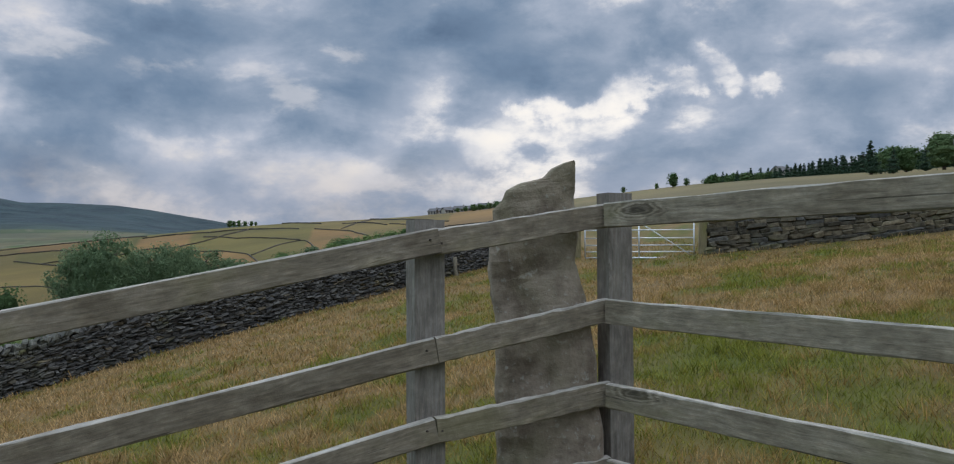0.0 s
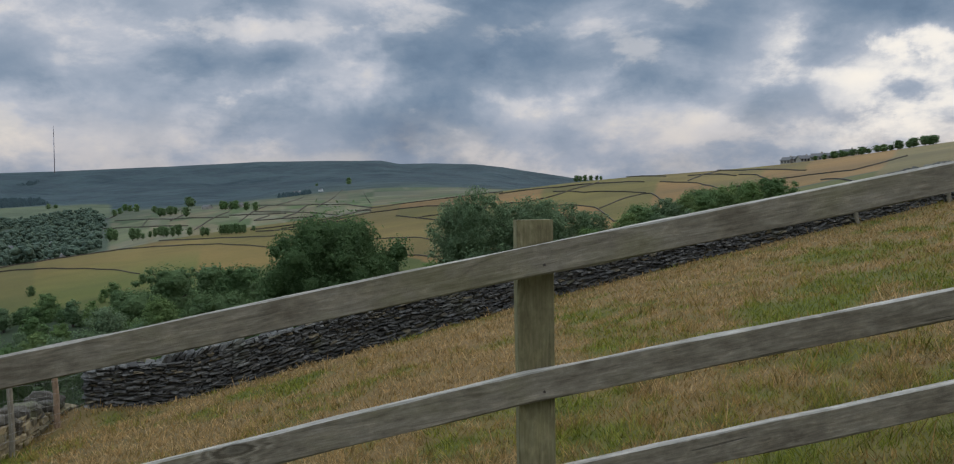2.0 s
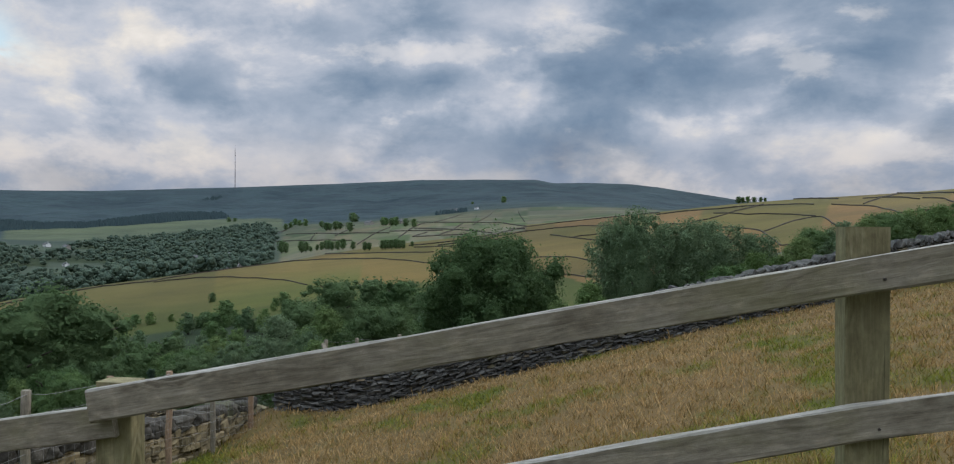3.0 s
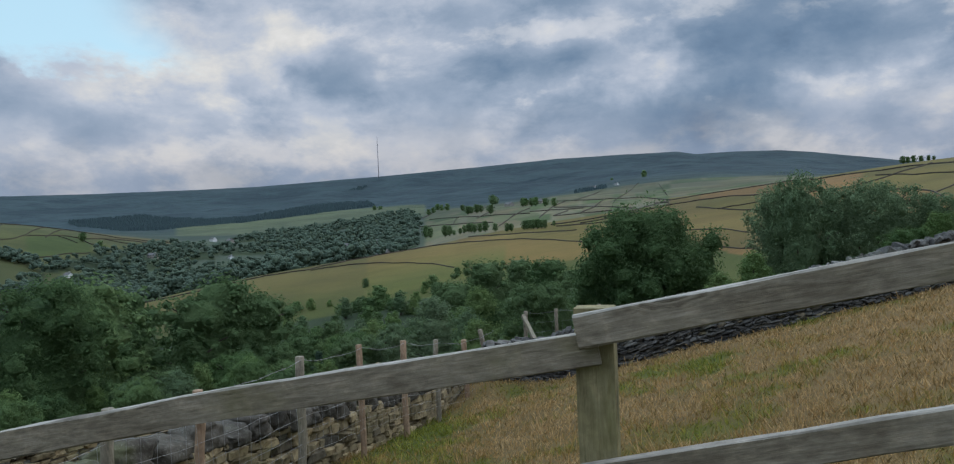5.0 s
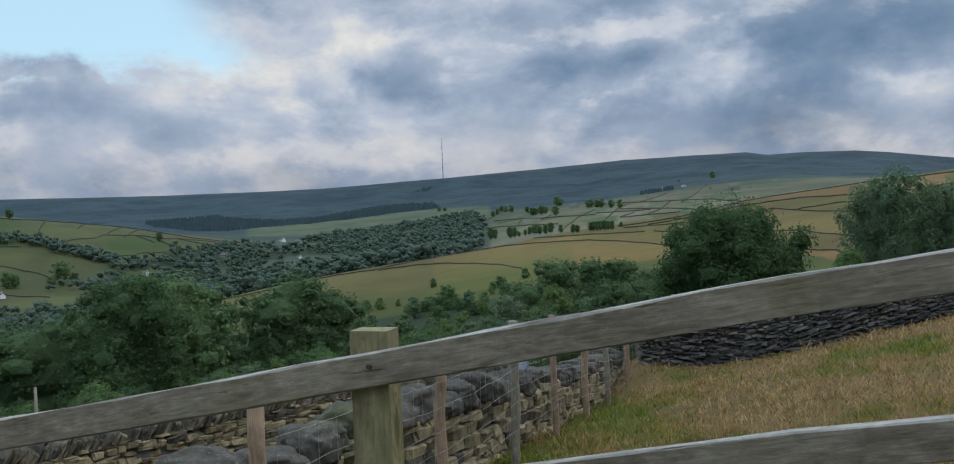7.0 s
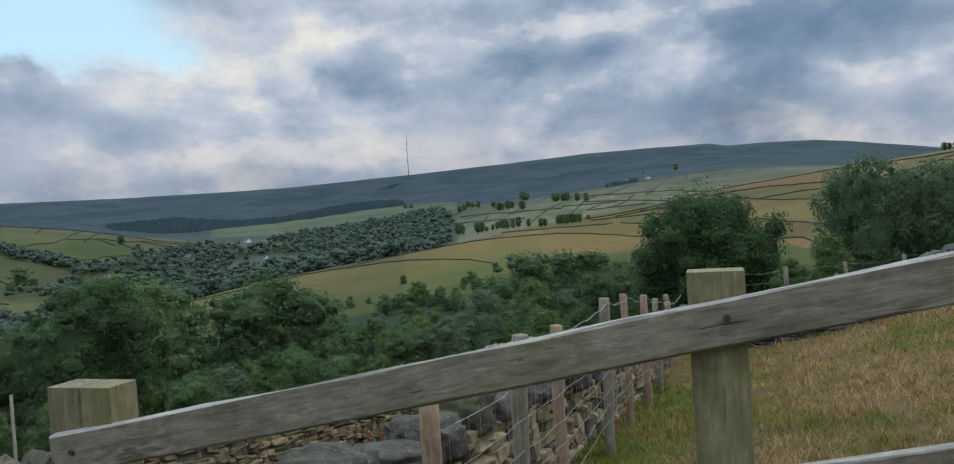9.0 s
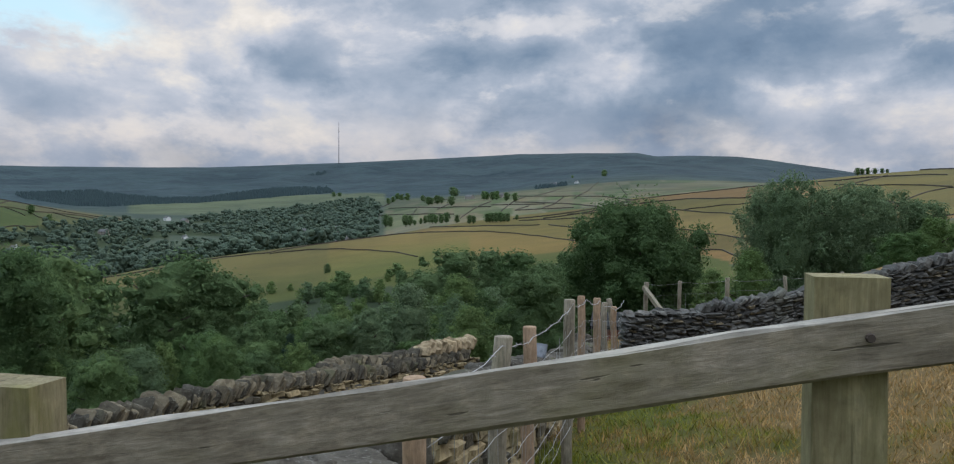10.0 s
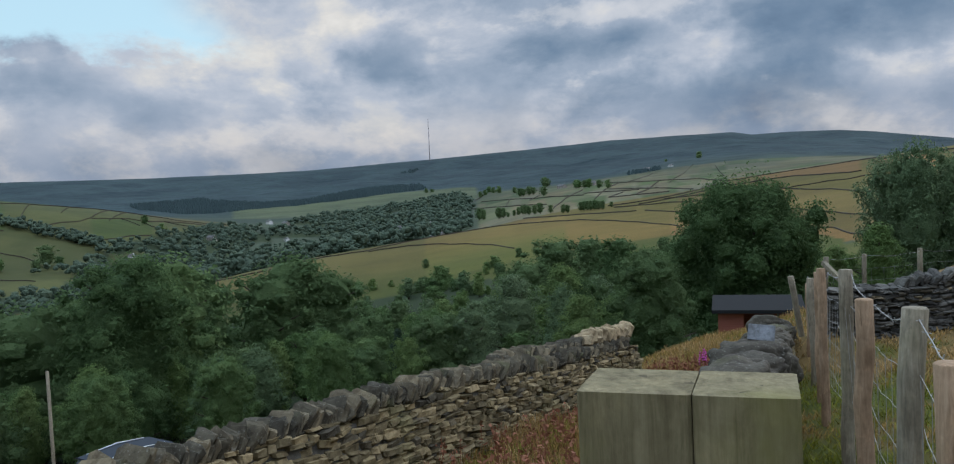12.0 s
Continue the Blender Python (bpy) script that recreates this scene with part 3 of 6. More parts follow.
def land(x, y):
    """Height of the ground at places of the plan (arrays or numbers)."""
    x, y = np.atleast_1d(np.asarray(x, float)), np.atleast_1d(np.asarray(y, float))
    dx, dy = x - HUB.x, y - HUB.y
    r = np.hypot(dx, dy)
    az = wrap(np.degrees(np.arctan2(-dx, dy)))
    ringz = []
    for k in range(len(RINGS)):
        if k < 9:
            ringz.append(cubic(np.append(AZ, 320.0), np.append(TABLE[k], TABLE[k][0]), az))
        else:
            crest = np.interp(az, CREST_AZ, CREST_EL)
            ringz.append((4000 if k == 9 else 3700) * np.tan(np.radians(crest)) - (0 if k == 9 else 60))
    ringz = np.array(ringz)
    lr = np.log(np.maximum(r, 45.0))
    lk = np.log(RINGS)
    i = np.clip(np.searchsorted(lk, lr) - 1, 0, len(lk) - 2)
    t = np.clip((lr - lk[i]) / (lk[i + 1] - lk[i]), 0, 1)
    n = np.arange(len(x))
    a, b = ringz[i, n], ringz[i + 1, n]
    slope = np.gradient(ringz, lk, axis=0)
    h = lk[i + 1] - lk[i]
    far = ((2 * t**3 - 3 * t**2 + 1) * a + (t**3 - 2 * t**2 + t) * h * slope[i, n] * 0.7 + (3 * t**2 - 2 * t**3) * b + (t**3 - t**2) * h * slope[i + 1, n] * 0.7)
    near = field_height(x, y) + 0.36 * np.exp(-((x + 10.6) ** 2 + (y - 8.8) ** 2) / 0.9)      # banked up at the wall's foot
    sag = np.clip((y - 10.5) / 9.0, 0, 1) * np.clip((x - 3.2) / 3.0, 0, 1)
    near = near - 0.52 * sag * sag * (3 - 2 * sag)                                        # the pasture dips to the gate
    behind = -((x + 10.45) * 0.6415 - (y - 8.95) * 0.767) - 0.35                           # it falls away behind the field wall
    near = near - np.clip(behind, 0, 8) * 0.48 * np.clip((4.0 - x) / 2.5, 0, 1) * np.clip((x + 9.5) / 2.5, 0, 1)
    start = np.interp(az, [-40, 30, 50, 82, 100, 320], [20, 20, 10, 10, 20, 20])
    w = np.clip((r - start) / (45 - start), 0, 1)
    w = w * w * (3 - 2 * w)
    return near * (1 - w) + far * w


def ground_at(x, y):
    return float(land(x, y)[0])


def at_azimuth(az, r):
    p = HUB + heading(az) * r
    return p.x, p.y


# ---------------------------------------------------------------- ground sheet
random.seed(5)
FENCE_DIR = Vector((0.913, 0.408, 0.0))


def patchy(x, y, s):
    return noise.fractal(Vector((x * s, y * s, 0.7)), 1.0, 2.0, 4)


def dryness(x, y):
    """How parched the pasture is: green along the rails and the wire, straw towards the stone wall."""
    away = (y - 2.0) - (x - 0.7) * 0.447
    d = 0.08 + 0.58 * min(max((away - 0.9) / 3.0, 0), 1) + 0.8 * patchy(x, y, 0.45) + 0.75 * patchy(x + 30, y, 1.5) + 0.5 * patchy(x, y + 50, 4.2)
    wire_side = (x + 7.63) * 0.917 + (y - 2.26) * 0.399
    if wire_side < -0.5:                                    # the lane beyond the wire
        return min(max(0.75 + 0.5 * patchy(x, y, 0.6), 0.0), 1.0)
    if x > 1.0:
        d += 0.10 * min((x - 1.0) / 2.0, 1.0)
    if x < -2.0:
        d += 0.20 * min((-2.0 - x) / 2.0, 1.0)
    d -= 0.55 * min(max(1.15 - wire_side / 1.4, 0), 1)
    return min(max(d, 0.0), 1.0)


# field boundaries of the hillsides: azimuth and distance of their corners
BOUNDS = {}
BOUNDS["spur_low"] = ((41.8, 293), (43.7, 335), (45.9, 365), (48.0, 390), (50.1, 404), (52.0, 407))
BOUNDS["spur"] = ((30.2, 274), (32.7, 314), (35.1, 355), (37.2, 397), (39.3, 429))
BOUNDS["spur_edge"] = ((39.3, 429), (40.6, 449), (43.6, 490), (45.3, 470), (48.0, 447), (50.1, 436), (52.3, 416), (55.2, 430))
BOUNDS["bank"] = ((18.3, 163), (19.7, 180), (20.7, 200), (23.5, 225), (28.0, 250))
BOUNDS["bank_top"] = ((17.9, 203), (19.6, 222), (21.4, 246), (23.4, 279), (29.4, 328), (31.0, 353), (32.6, 386))
BOUNDS["ledge"] = ((33.2, 393), (35.1, 418), (37.2, 459), (39.3, 503), (41.0, 590))
BOUNDS["lane"] = ((17.8, 266), (19.9, 315), (20.6, 328), (22.8, 360), (25.0, 412))
BOUNDS["step"] = ((28.9, 385), (31.0, 417), (32.6, 437), (34.7, 477))
BOUNDS["spine"] = ((18.9, 401), (19.5, 404), (21.3, 435), (23.1, 511), (25.0, 536), (26.9, 538), (28.9, 494), (30.9, 464), (33.0, 460))
BOUNDS["spine_top"] = ((17.7, 640), (19.4, 760), (21.2, 800), (23.0, 820), (24.9, 820), (26.9, 740), (28.9, 555), (30.9, 510), (33.0, 501), (35.1, 516))
BOUNDS["crest"] = ((7.6, 406), (11.9, 522), (13.6, 517), (15.8, 568), (17.9, 568))
BOUNDS["brow"] = ((7.3, 313), (9.5, 351), (11.7, 374), (13.9, 421))
BOUNDS["fold"] = ((6.6, 171), (8.8, 186), (9.3, 206), (10.5, 255), (12.3, 299), (14.8, 335))
BOUNDS["ridge"] = ((-0.2, 234), (2.2, 245), (3.8, 336), (6.5, 387))
BOUNDS["top"] = ((-3.0, 317), (0.2, 410), (3.0, 600))
BOUNDS["pale_low"] = ((29.3, 605), (31.7, 857), (35.0, 1034))
BOUNDS["pale_high"] = ((26.9, 759), (28.8, 1079), (30.8, 1171), (32.9, 1228), (35.0, 1364))
BOUNDS["pale_mid"] = ((30.9, 642), (32.5, 677), (35.0, 736))
BOUNDS["hay"] = ((36.7, 940), (40.5, 1124), (43.9, 1465))
BOUNDS["hay_low"] = ((39.3, 866), (42.2, 1056), (45.3, 1296))
BOUNDS["far_low"] = ((73.0, 722), (76.5, 764))
BOUNDS["far_road"] = ((73.0, 857), (73.8, 884), (74.8, 908), (79.0, 950))
BOUNDS["far_hay"] = ((74.5, 1030), (75.7, 1015), (79.0, 1005))
BOUNDS["far_foot"] = ((66.1, 1073), (67.9, 1022), (69.7, 976))
BOUNDS["far_mid"] = ((60.3, 1324), (62.3, 1309), (64.2, 1306), (66.4, 1222), (67.9, 1215), (69.6, 1160))
BOUNDS["far_top"] = ((61.4, 1374), (64.6, 1350), (67.0, 1380), (68.5, 1386), (71.0, 1340), (73.0, 1318), (74.6, 1288), (78.9, 1250))
CROSS = [((30.85, 1043), (29.8, 1560), (29.2, 1879)), ((27.8, 1751), (27.2, 1078)), ((44.4, 1592), (43.5, 1845)), ((41.7, 2000), (39.2, 1479)), ((40.5, 1065), (39.2, 1274)),
         ((38.85, 722), (37.95, 937), (36.7, 1133)), ((33.7, 1265), (31.6, 1763)), ((36.7, 997), (32.9, 873)), ((42.2, 1056), (41.8, 1300)), ((35.0, 736), (34.0, 860)), ((33.2, 690), (32.2, 860), (31.5, 1190)),
         ((36.0, 760), (35.2, 1030), (34.2, 1290)), ((18.1, 364), (19.5, 365), (21.6, 375), (23.5, 375)), ((17.65, 378), (15.5, 362), (14.2, 372), (13.0, 395), (11.8, 439), (10.85, 527)),
         ((10.2, 248), (9.6, 261), (8.5, 288), (7.5, 305), (6.9, 297), (6.0, 239), (5.2, 209), (3.1, 195), (1.5, 186)), ((9.1, 692), (6.3, 525)), ((4.8, 473), (1.45, 362)), ((4.6, 364), (3.9, 403), (2.75, 595)),
         ((1.3, 370), (0.05, 341), (-1.0, 247), (-2.4, 240), (-4.3, 229), (-6.2, 211), (-7.8, 229), (-9.0, 262)), ((-4.6, 182), (-7.7, 133)), ((28.5, 434), (30.1, 460), (31.3, 482)), ((26.9, 538), (27.0, 640), (28.0, 700))]
CROSS_FAR = [((71.3, 1203), (70.8, 1340)), ((72.1, 1075), (70.3, 1129), (69.6, 1174), (68.5, 1386)), ((67.9, 1206), (66.8, 1151)), ((66.6, 1215), (66.1, 1165), (64.6, 1126)), ((68.6, 1169), (67.5, 1377)),
             ((65.3, 1261), (63.8, 1246), (62.7, 1223)), ((73.6, 1100), (73.0, 1318))]


def holding(az, r):
    """A code for the field in which a place lies."""
    code = 0
    for i, pts in enumerate(BOUNDS.values()):
        if pts[0][0] <= az <= pts[-1][0] and r > np.interp(az, [p[0] for p in pts], [p[1] for p in pts]):
            code |= 1 << i
    return code


def in_fields(az, r):
    if -8 < az < 20 and r > 165 and r < 1000:
        return True
    if 18 < az < 48 and 255 - max(26 - az, 0) * 14 < r < (1900 if az < 44 else 480):
        return True
    return 61 < az < 90 and 640 < r < 1480


def in_near_wood(az, r):
    if az < 26 or r < (50 if az < 40 else 86):
        return False
    rim = 225 if az < 42 else 225 + (az - 42) * 1.2 if az < 62 else 330 + (az - 62) * 12
    return r < rim and (az > 31 or r > 70)


def inside(poly, az, r):
    """Whether a place lies within an outline given by azimuths and distances."""
    hit, n = False, len(poly)
    for i in range(n):
        (a0, r0), (a1, r1) = poly[i], poly[(i + 1) % n]
        if (a0 > az) != (a1 > az) and r < r0 + (r1 - r0) * (az - a0) / (a1 - a0):
            hit = not hit
    return hit


VALLEY_WOOD = ((72.0, 640), (69.6, 880), (66.9, 1018), (64.6, 1133), (62.3, 1257), (59.1, 1374), (56.3, 1582), (53.8, 1704), (51.2, 1755), (48.7, 1795), (47.8, 1911), (45.2, 2041), (44.6, 1498), (44.7, 830),
               (46.4, 600), (48.0, 500), (50.1, 490), (52.3, 460), (55.2, 470), (58.9, 450), (65.2, 530), (68, 480), (80, 420), (80, 640))
GLADES = (((66.8, 830), (66.8, 930), (68.6, 900), (68.6, 830)), ((55.2, 1060), (55.2, 1160), (58.4, 1160), (58.4, 1060)), ((55.4, 1300), (55.4, 1420), (58.9, 1470), (58.9, 1300)))
PLANTATION = ((67.3, 2619), (62.9, 2731), (61.8, 2588), (59.0, 2419), (56.2, 2412), (53.7, 2595), (51.1, 2759), (48.2, 2705), (47.7, 2503), (50.3, 2416), (52.9, 2337), (56.2, 2258), (58.7, 2126),
              (61.8, 2119), (64.1, 2150), (66.7, 2435))


def in_valley_wood(az, r):
    if not 44 < az < 81 or not inside(VALLEY_WOOD, az, r):
        return False
    if any(inside(g, az, r) for g in GLADES):
        return False
    return noise.fractal(Vector((az * 0.45, r * 0.008, 2.0)), 1.0, 2.0, 3) > -0.42


def cover_colour(x, y, az, r):
    rnd = random.Random(1)
    if r < 42:
        d = dryness(x, y)
        a, b = Vector((0.080, 0.087, 0.017)), Vector((0.160, 0.102, 0.042))
        return a.lerp(b, d)
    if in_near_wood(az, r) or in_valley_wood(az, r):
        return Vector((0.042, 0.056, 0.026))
    if in_fields(az, r):
        code = holding(az, r)
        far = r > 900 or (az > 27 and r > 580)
        if far and az < 60:
            code = code * 31 + math.floor((az + 0.6 * math.sin(r / 90)) / 2.1) * 7 + math.floor(r / 210)
        rnd = random.Random(code * 5 + 2)
        pick = rnd.random()
        if az > 60:
            c = Vector((0.083, 0.104, 0.029)) if pick < 0.45 else Vector((0.150, 0.122, 0.049)) if pick < 0.8 else Vector((0.103, 0.104, 0.036))
        elif not far:
            c = Vector((0.140, 0.110, 0.031)) if pick < 0.45 else Vector((0.164, 0.116, 0.037)) if pick < 0.65 else Vector((0.112, 0.102, 0.027)) if pick < 0.85 else Vector((0.208, 0.118, 0.042))
            if az > 31:
                c = c.lerp(Vector((0.134, 0.105, 0.028)), 0.6)
        else:
            c = Vector((0.150, 0.155, 0.080)) if pick < 0.35 else Vector((0.190, 0.160, 0.090)) if pick < 0.65 else Vector((0.100, 0.130, 0.052)) if pick < 0.8 else Vector((0.205, 0.185, 0.115))
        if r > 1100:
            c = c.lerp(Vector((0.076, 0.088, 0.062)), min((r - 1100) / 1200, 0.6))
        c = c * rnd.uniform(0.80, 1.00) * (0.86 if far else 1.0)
        if 38 < az < 60 and r < 480:
            c = Vector((0.158, 0.112, 0.034)) * rnd.uniform(0.95, 1.05)
        if az > 38 and r < 380:
            c = c.lerp(Vector((0.092, 0.102, 0.024)), min((380 - r) / 100, 1) * 0.8)
        return c
    if r < 560 and az > 20:
        c = Vector((0.116, 0.093, 0.029))
        lush = min(max((330 - r) / 90, 0), 1)
        return c.lerp(Vector((0.079, 0.086, 0.022)), lush)
    if -8 < az <= 20 and r < 165:
        return Vector((0.098, 0.098, 0.029))
    if az <= -8 and r < 900:
        return Vector((0.148, 0.114, 0.049)) if r > 60 else Vector((0.110, 0.101, 0.033))
    if 44 < az < 61 and 1700 < r < 2450:
        return Vector((0.098, 0.112, 0.064))
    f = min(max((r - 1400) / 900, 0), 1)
    # blue of the distant haze is mixed into the moor's colour
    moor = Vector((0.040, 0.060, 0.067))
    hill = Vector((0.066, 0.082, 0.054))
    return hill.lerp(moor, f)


def build_ground():
    az = np.concatenate([np.arange(-46, 92, 0.3), np.arange(92, 314, 3.0)])
    rr = np.concatenate([[0.0], np.geomspace(0.5, 160, 150), np.geomspace(165, 2000, 150), np.geomspace(2050, 4900, 30)])
    A, R = np.meshgrid(np.radians(az), rr)
    X, Y = HUB.x - np.sin(A) * R, HUB.y + np.cos(A) * R
    Z = land(X.ravel(), Y.ravel())
    xs, ys = X.ravel(), Y.ravel()
    # soft unevenness of the turf and of the open hills
    for i in range(len(Z)):
        r = R.ravel()[i]
        if r < 60:
            Z[i] += 0.035 * noise.fractal(Vector((xs[i] * 0.9, ys[i] * 0.9, 0)), 1.0, 2.0, 3) * min(r / 4, 1)
        elif r > 1500:
            Z[i] += min((r - 1500) / 1500, 1) * 16.0 * noise.fractal(Vector((xs[i] * 0.0032, ys[i] * 0.0032, 0)), 1.0, 2.0, 4) * (0.12 if r > 3600 else 1.0)
    n, m = len(rr), len(az)
    faces = []
    for i in range(n - 1):
        for j in range(m):
            k = (j + 1) % m
            faces.append((i * m + j, i * m + k, (i + 1) * m + k, (i + 1) * m + j))
    me = bpy.data.meshes.new("ground")
    me.from_pydata(np.c_[xs, ys, Z].tolist(), [], faces)
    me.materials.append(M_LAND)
    me.polygons.foreach_set("use_smooth", [True] * len(me.polygons))
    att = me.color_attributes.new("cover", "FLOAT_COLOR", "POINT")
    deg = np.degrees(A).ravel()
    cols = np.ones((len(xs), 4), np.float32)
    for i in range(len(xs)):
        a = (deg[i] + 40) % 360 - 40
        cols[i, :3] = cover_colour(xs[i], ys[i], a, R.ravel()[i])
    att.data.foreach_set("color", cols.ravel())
    fix(me)
    me.polygons.foreach_set("use_smooth", [True] * len(me.polygons))
    ob = new("ground", me)
    tagged(ob, "sloping rough pasture falling to a wooded valley and moorland hills", "ground", kind="structure")


build_ground()


# ---------------------------------------------------------------- post and rail fence
def frame_along(p, q):
    """A pose at p with local x towards q and local z up."""
    p, q = Vector(p), Vector(q)
    x = (q - p).normalized()
    y = Vector((0, 0, 1)).cross(x).normalized()
    z = x.cross(y)
    m = Matrix((x, y, z)).transposed().to_4x4()
    m.translation = p
    return m, (q - p).length


fence = tagged(empty("wooden_fence", (0.7, 2.3, -1.0)), "weathered grey post and rail timber fence on the grass slope", "fence")
NRM = Vector((0.408, -0.913, 0.0))      # towards the side on which the rails are nailed
#        front centre        top     width  depth  turn
POSTS = {"a": ((0.700, 2.286), 0.264, 0.130, 0.085, 24.1, M_POST_GREY),
         "b": ((1.535, 2.607), 0.392, 0.128, 0.090, 24.1, M_POST_GREY),
         "c": ((-0.978, 1.610), -0.024, 0.122, 0.085, 24.1, M_POST),
         "d": ((-3.020, 0.689), -0.520, 0.118, 0.085, 25.0, M_POST),
         "e": ((-5.200, -0.355), -0.925, 0.128, 0.090, 27.0, M_POST),
         "f": ((-6.480, -1.280), -1.135, 0.196, 0.100, 24.7, M_GATEPOST),
         "g": ((2.760, 0.520), 0.420, 0.128, 0.090, -57.0, M_POST)}
for n, (key, ((fx, fy), top, w, dep, turn, mat)) in enumerate(POSTS.items()):
    back = Matrix.Rotation(radians(turn), 4, "Z") @ Vector((0, 1, 0))
    cx, cy = fx + back.x * dep / 2, fy + back.y * dep / 2
    foot = ground_at(cx, cy) - 0.35
    across = Matrix.Rotation(radians(turn), 4, "Z") @ Vector((1, 0, 0))
    for at, wide in (((-0.2345, 0.531), (0.2675, 0.465)) if key == "f" else ((0.0, 1.0),)):     # the gatepost has split down its length
        me = beam_mesh("post", mat, top - foot, w * wide, dep, 100 + n, 10, 0.003, 0.002, axis="z")
        part("post", me, fence, pose(cx + across.x * at * w, cy + across.y * at * w, foot, 0, 0, turn), "mossy half of a split square-topped gatepost" if key == "f" else "")


def rail(stations, seed, high=0.100, thick=0.036, layer=0, start=0.06, end=0.06, dip=None, mat=None):
    """One board nailed along posts: stations are (x, y, z of its top edge) on the posts' front."""
    pts = [Vector(s) for s in stations]
    p, q = pts[0].copy(), pts[-1].copy()
    along = (q - p).normalized()
    p, q = p - along * start, q + along * end
    side = Vector((along.y, -along.x, 0)).normalized()
    if side.dot(NRM) < 0:
        side = -side
    off = side * (thick / 2 + 0.001 + layer * thick)
    drop = Vector((0, 0, -high / 2))
    m, length = frame_along(p + off + drop, q + off + drop)
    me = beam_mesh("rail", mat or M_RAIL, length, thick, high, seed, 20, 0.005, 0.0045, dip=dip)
    # bend the board to the posts between its ends
    if len(pts) > 2:
        inv = m.inverted()
        ks = [(inv @ (s + off + drop)) for s in pts]
        kx, ky, kz = [k.x for k in ks], [k.y for k in ks], [k.z for k in ks]
        co = np.array([v.co[:] for v in me.vertices])
        co[:, 1] += np.interp(co[:, 0], kx, ky)
        co[:, 2] += np.interp(co[:, 0], kx, kz)
        for v, c in zip(me.vertices, co):
            v.co = c
    ob = part("rail", me, fence, m)
    return ob, m, side, thick


def nail(ob, x, y, z, side, r=0.006):
    """A dark nail head on a board."""
    p = Vector((x, y, z))
    v, f = tube_data([p - side * 0.004, p + side * 0.003], [r, r * 0.8], 8)
    part("nail", mesh_of("nail", v, f, M_RUST), ob)


A_, C_, E_, F_ = (Vector((*POSTS[k][0], 0)) for k in "acef")
D_ = Vector((-3.040, 0.680, 0))
B_ = Vector((1.430, 2.560, 0))          # where the rails meet, in front of the corner post
G_ = Vector((*POSTS["g"][0], 0))


def on(p, z):
    return (p.x, p.y, z)


RAILS = [([-0.530, -0.101, 0.230], [0.222, 0.338], [0.342, 0.372]),
         ([-0.985, -0.517, -0.194], [-0.192, -0.066], [-0.066, -0.100]),
         ([-1.360, -0.845, -0.500], [-0.500, -0.418], [-0.418, -0.455]),
         ([-1.700, -1.160, -0.815], [-0.815, -0.735], [-0.735, -0.770])]
for k, (ca, ab, bg) in enumerate(RAILS):
    ob, m, side, th = rail([on(D_, ca[0]), on(C_, ca[1]), on(A_, ca[2])], 11 + k, layer=1 if k == 0 else 0, start=0.02, end=0.012)
    front = side * (th * (2 if k == 0 else 1) + 0.002)
    for P, z in ((C_ + FENCE_DIR * 0.02, ca[1] - 0.02), (A_ + FENCE_DIR * -0.03, ca[2])):
        nail(ob, P.x + front.x, P.y + front.y, z - 0.045, side, 0.005)
    ob, m, side, th = rail([on(A_, ab[0]), on(B_, ab[1])], 21 + k, start=-0.016, end=0.03)
    front = side * (th + 0.002)
    for P, z in ((A_ + FENCE_DIR * 0.035, ab[0]), (B_, ab[1])):
        nail(ob, P.x + front.x, P.y + front.y, z - 0.05, side)
    ob, m, side, th = rail([on(B_ + FENCE_DIR * 0.02 + NRM * 0.05, bg[0]), on(G_, bg[1])], 31 + k, high=0.104, start=0.0, end=0.06)
for k, zs in enumerate(([-0.588, -0.990, -1.238], [-0.985, -1.388, -1.66], [-1.33, -1.76, -2.02])):
    ob, m, side, th = rail([on(D_, zs[0]), on(D_.lerp(E_, 0.5), (zs[0] + zs[1]) / 2 + 0.020), on(E_, zs[1]), on(F_, zs[2])], 41 + k, start=0.035, end=0.055, high=0.104,
                           dip=(0.80, 0.020, 0.07) if k == 0 else None)
    nail(ob, E_.x + 0.02 + side.x * (th + 0.002), E_.y + side.y * (th + 0.002), zs[1] - 0.035, side, 0.009)
    nail(ob, F_.x + side.x * (th + 0.002), F_.y + side.y * (th + 0.002), zs[2] - 0.05, side, 0.008)


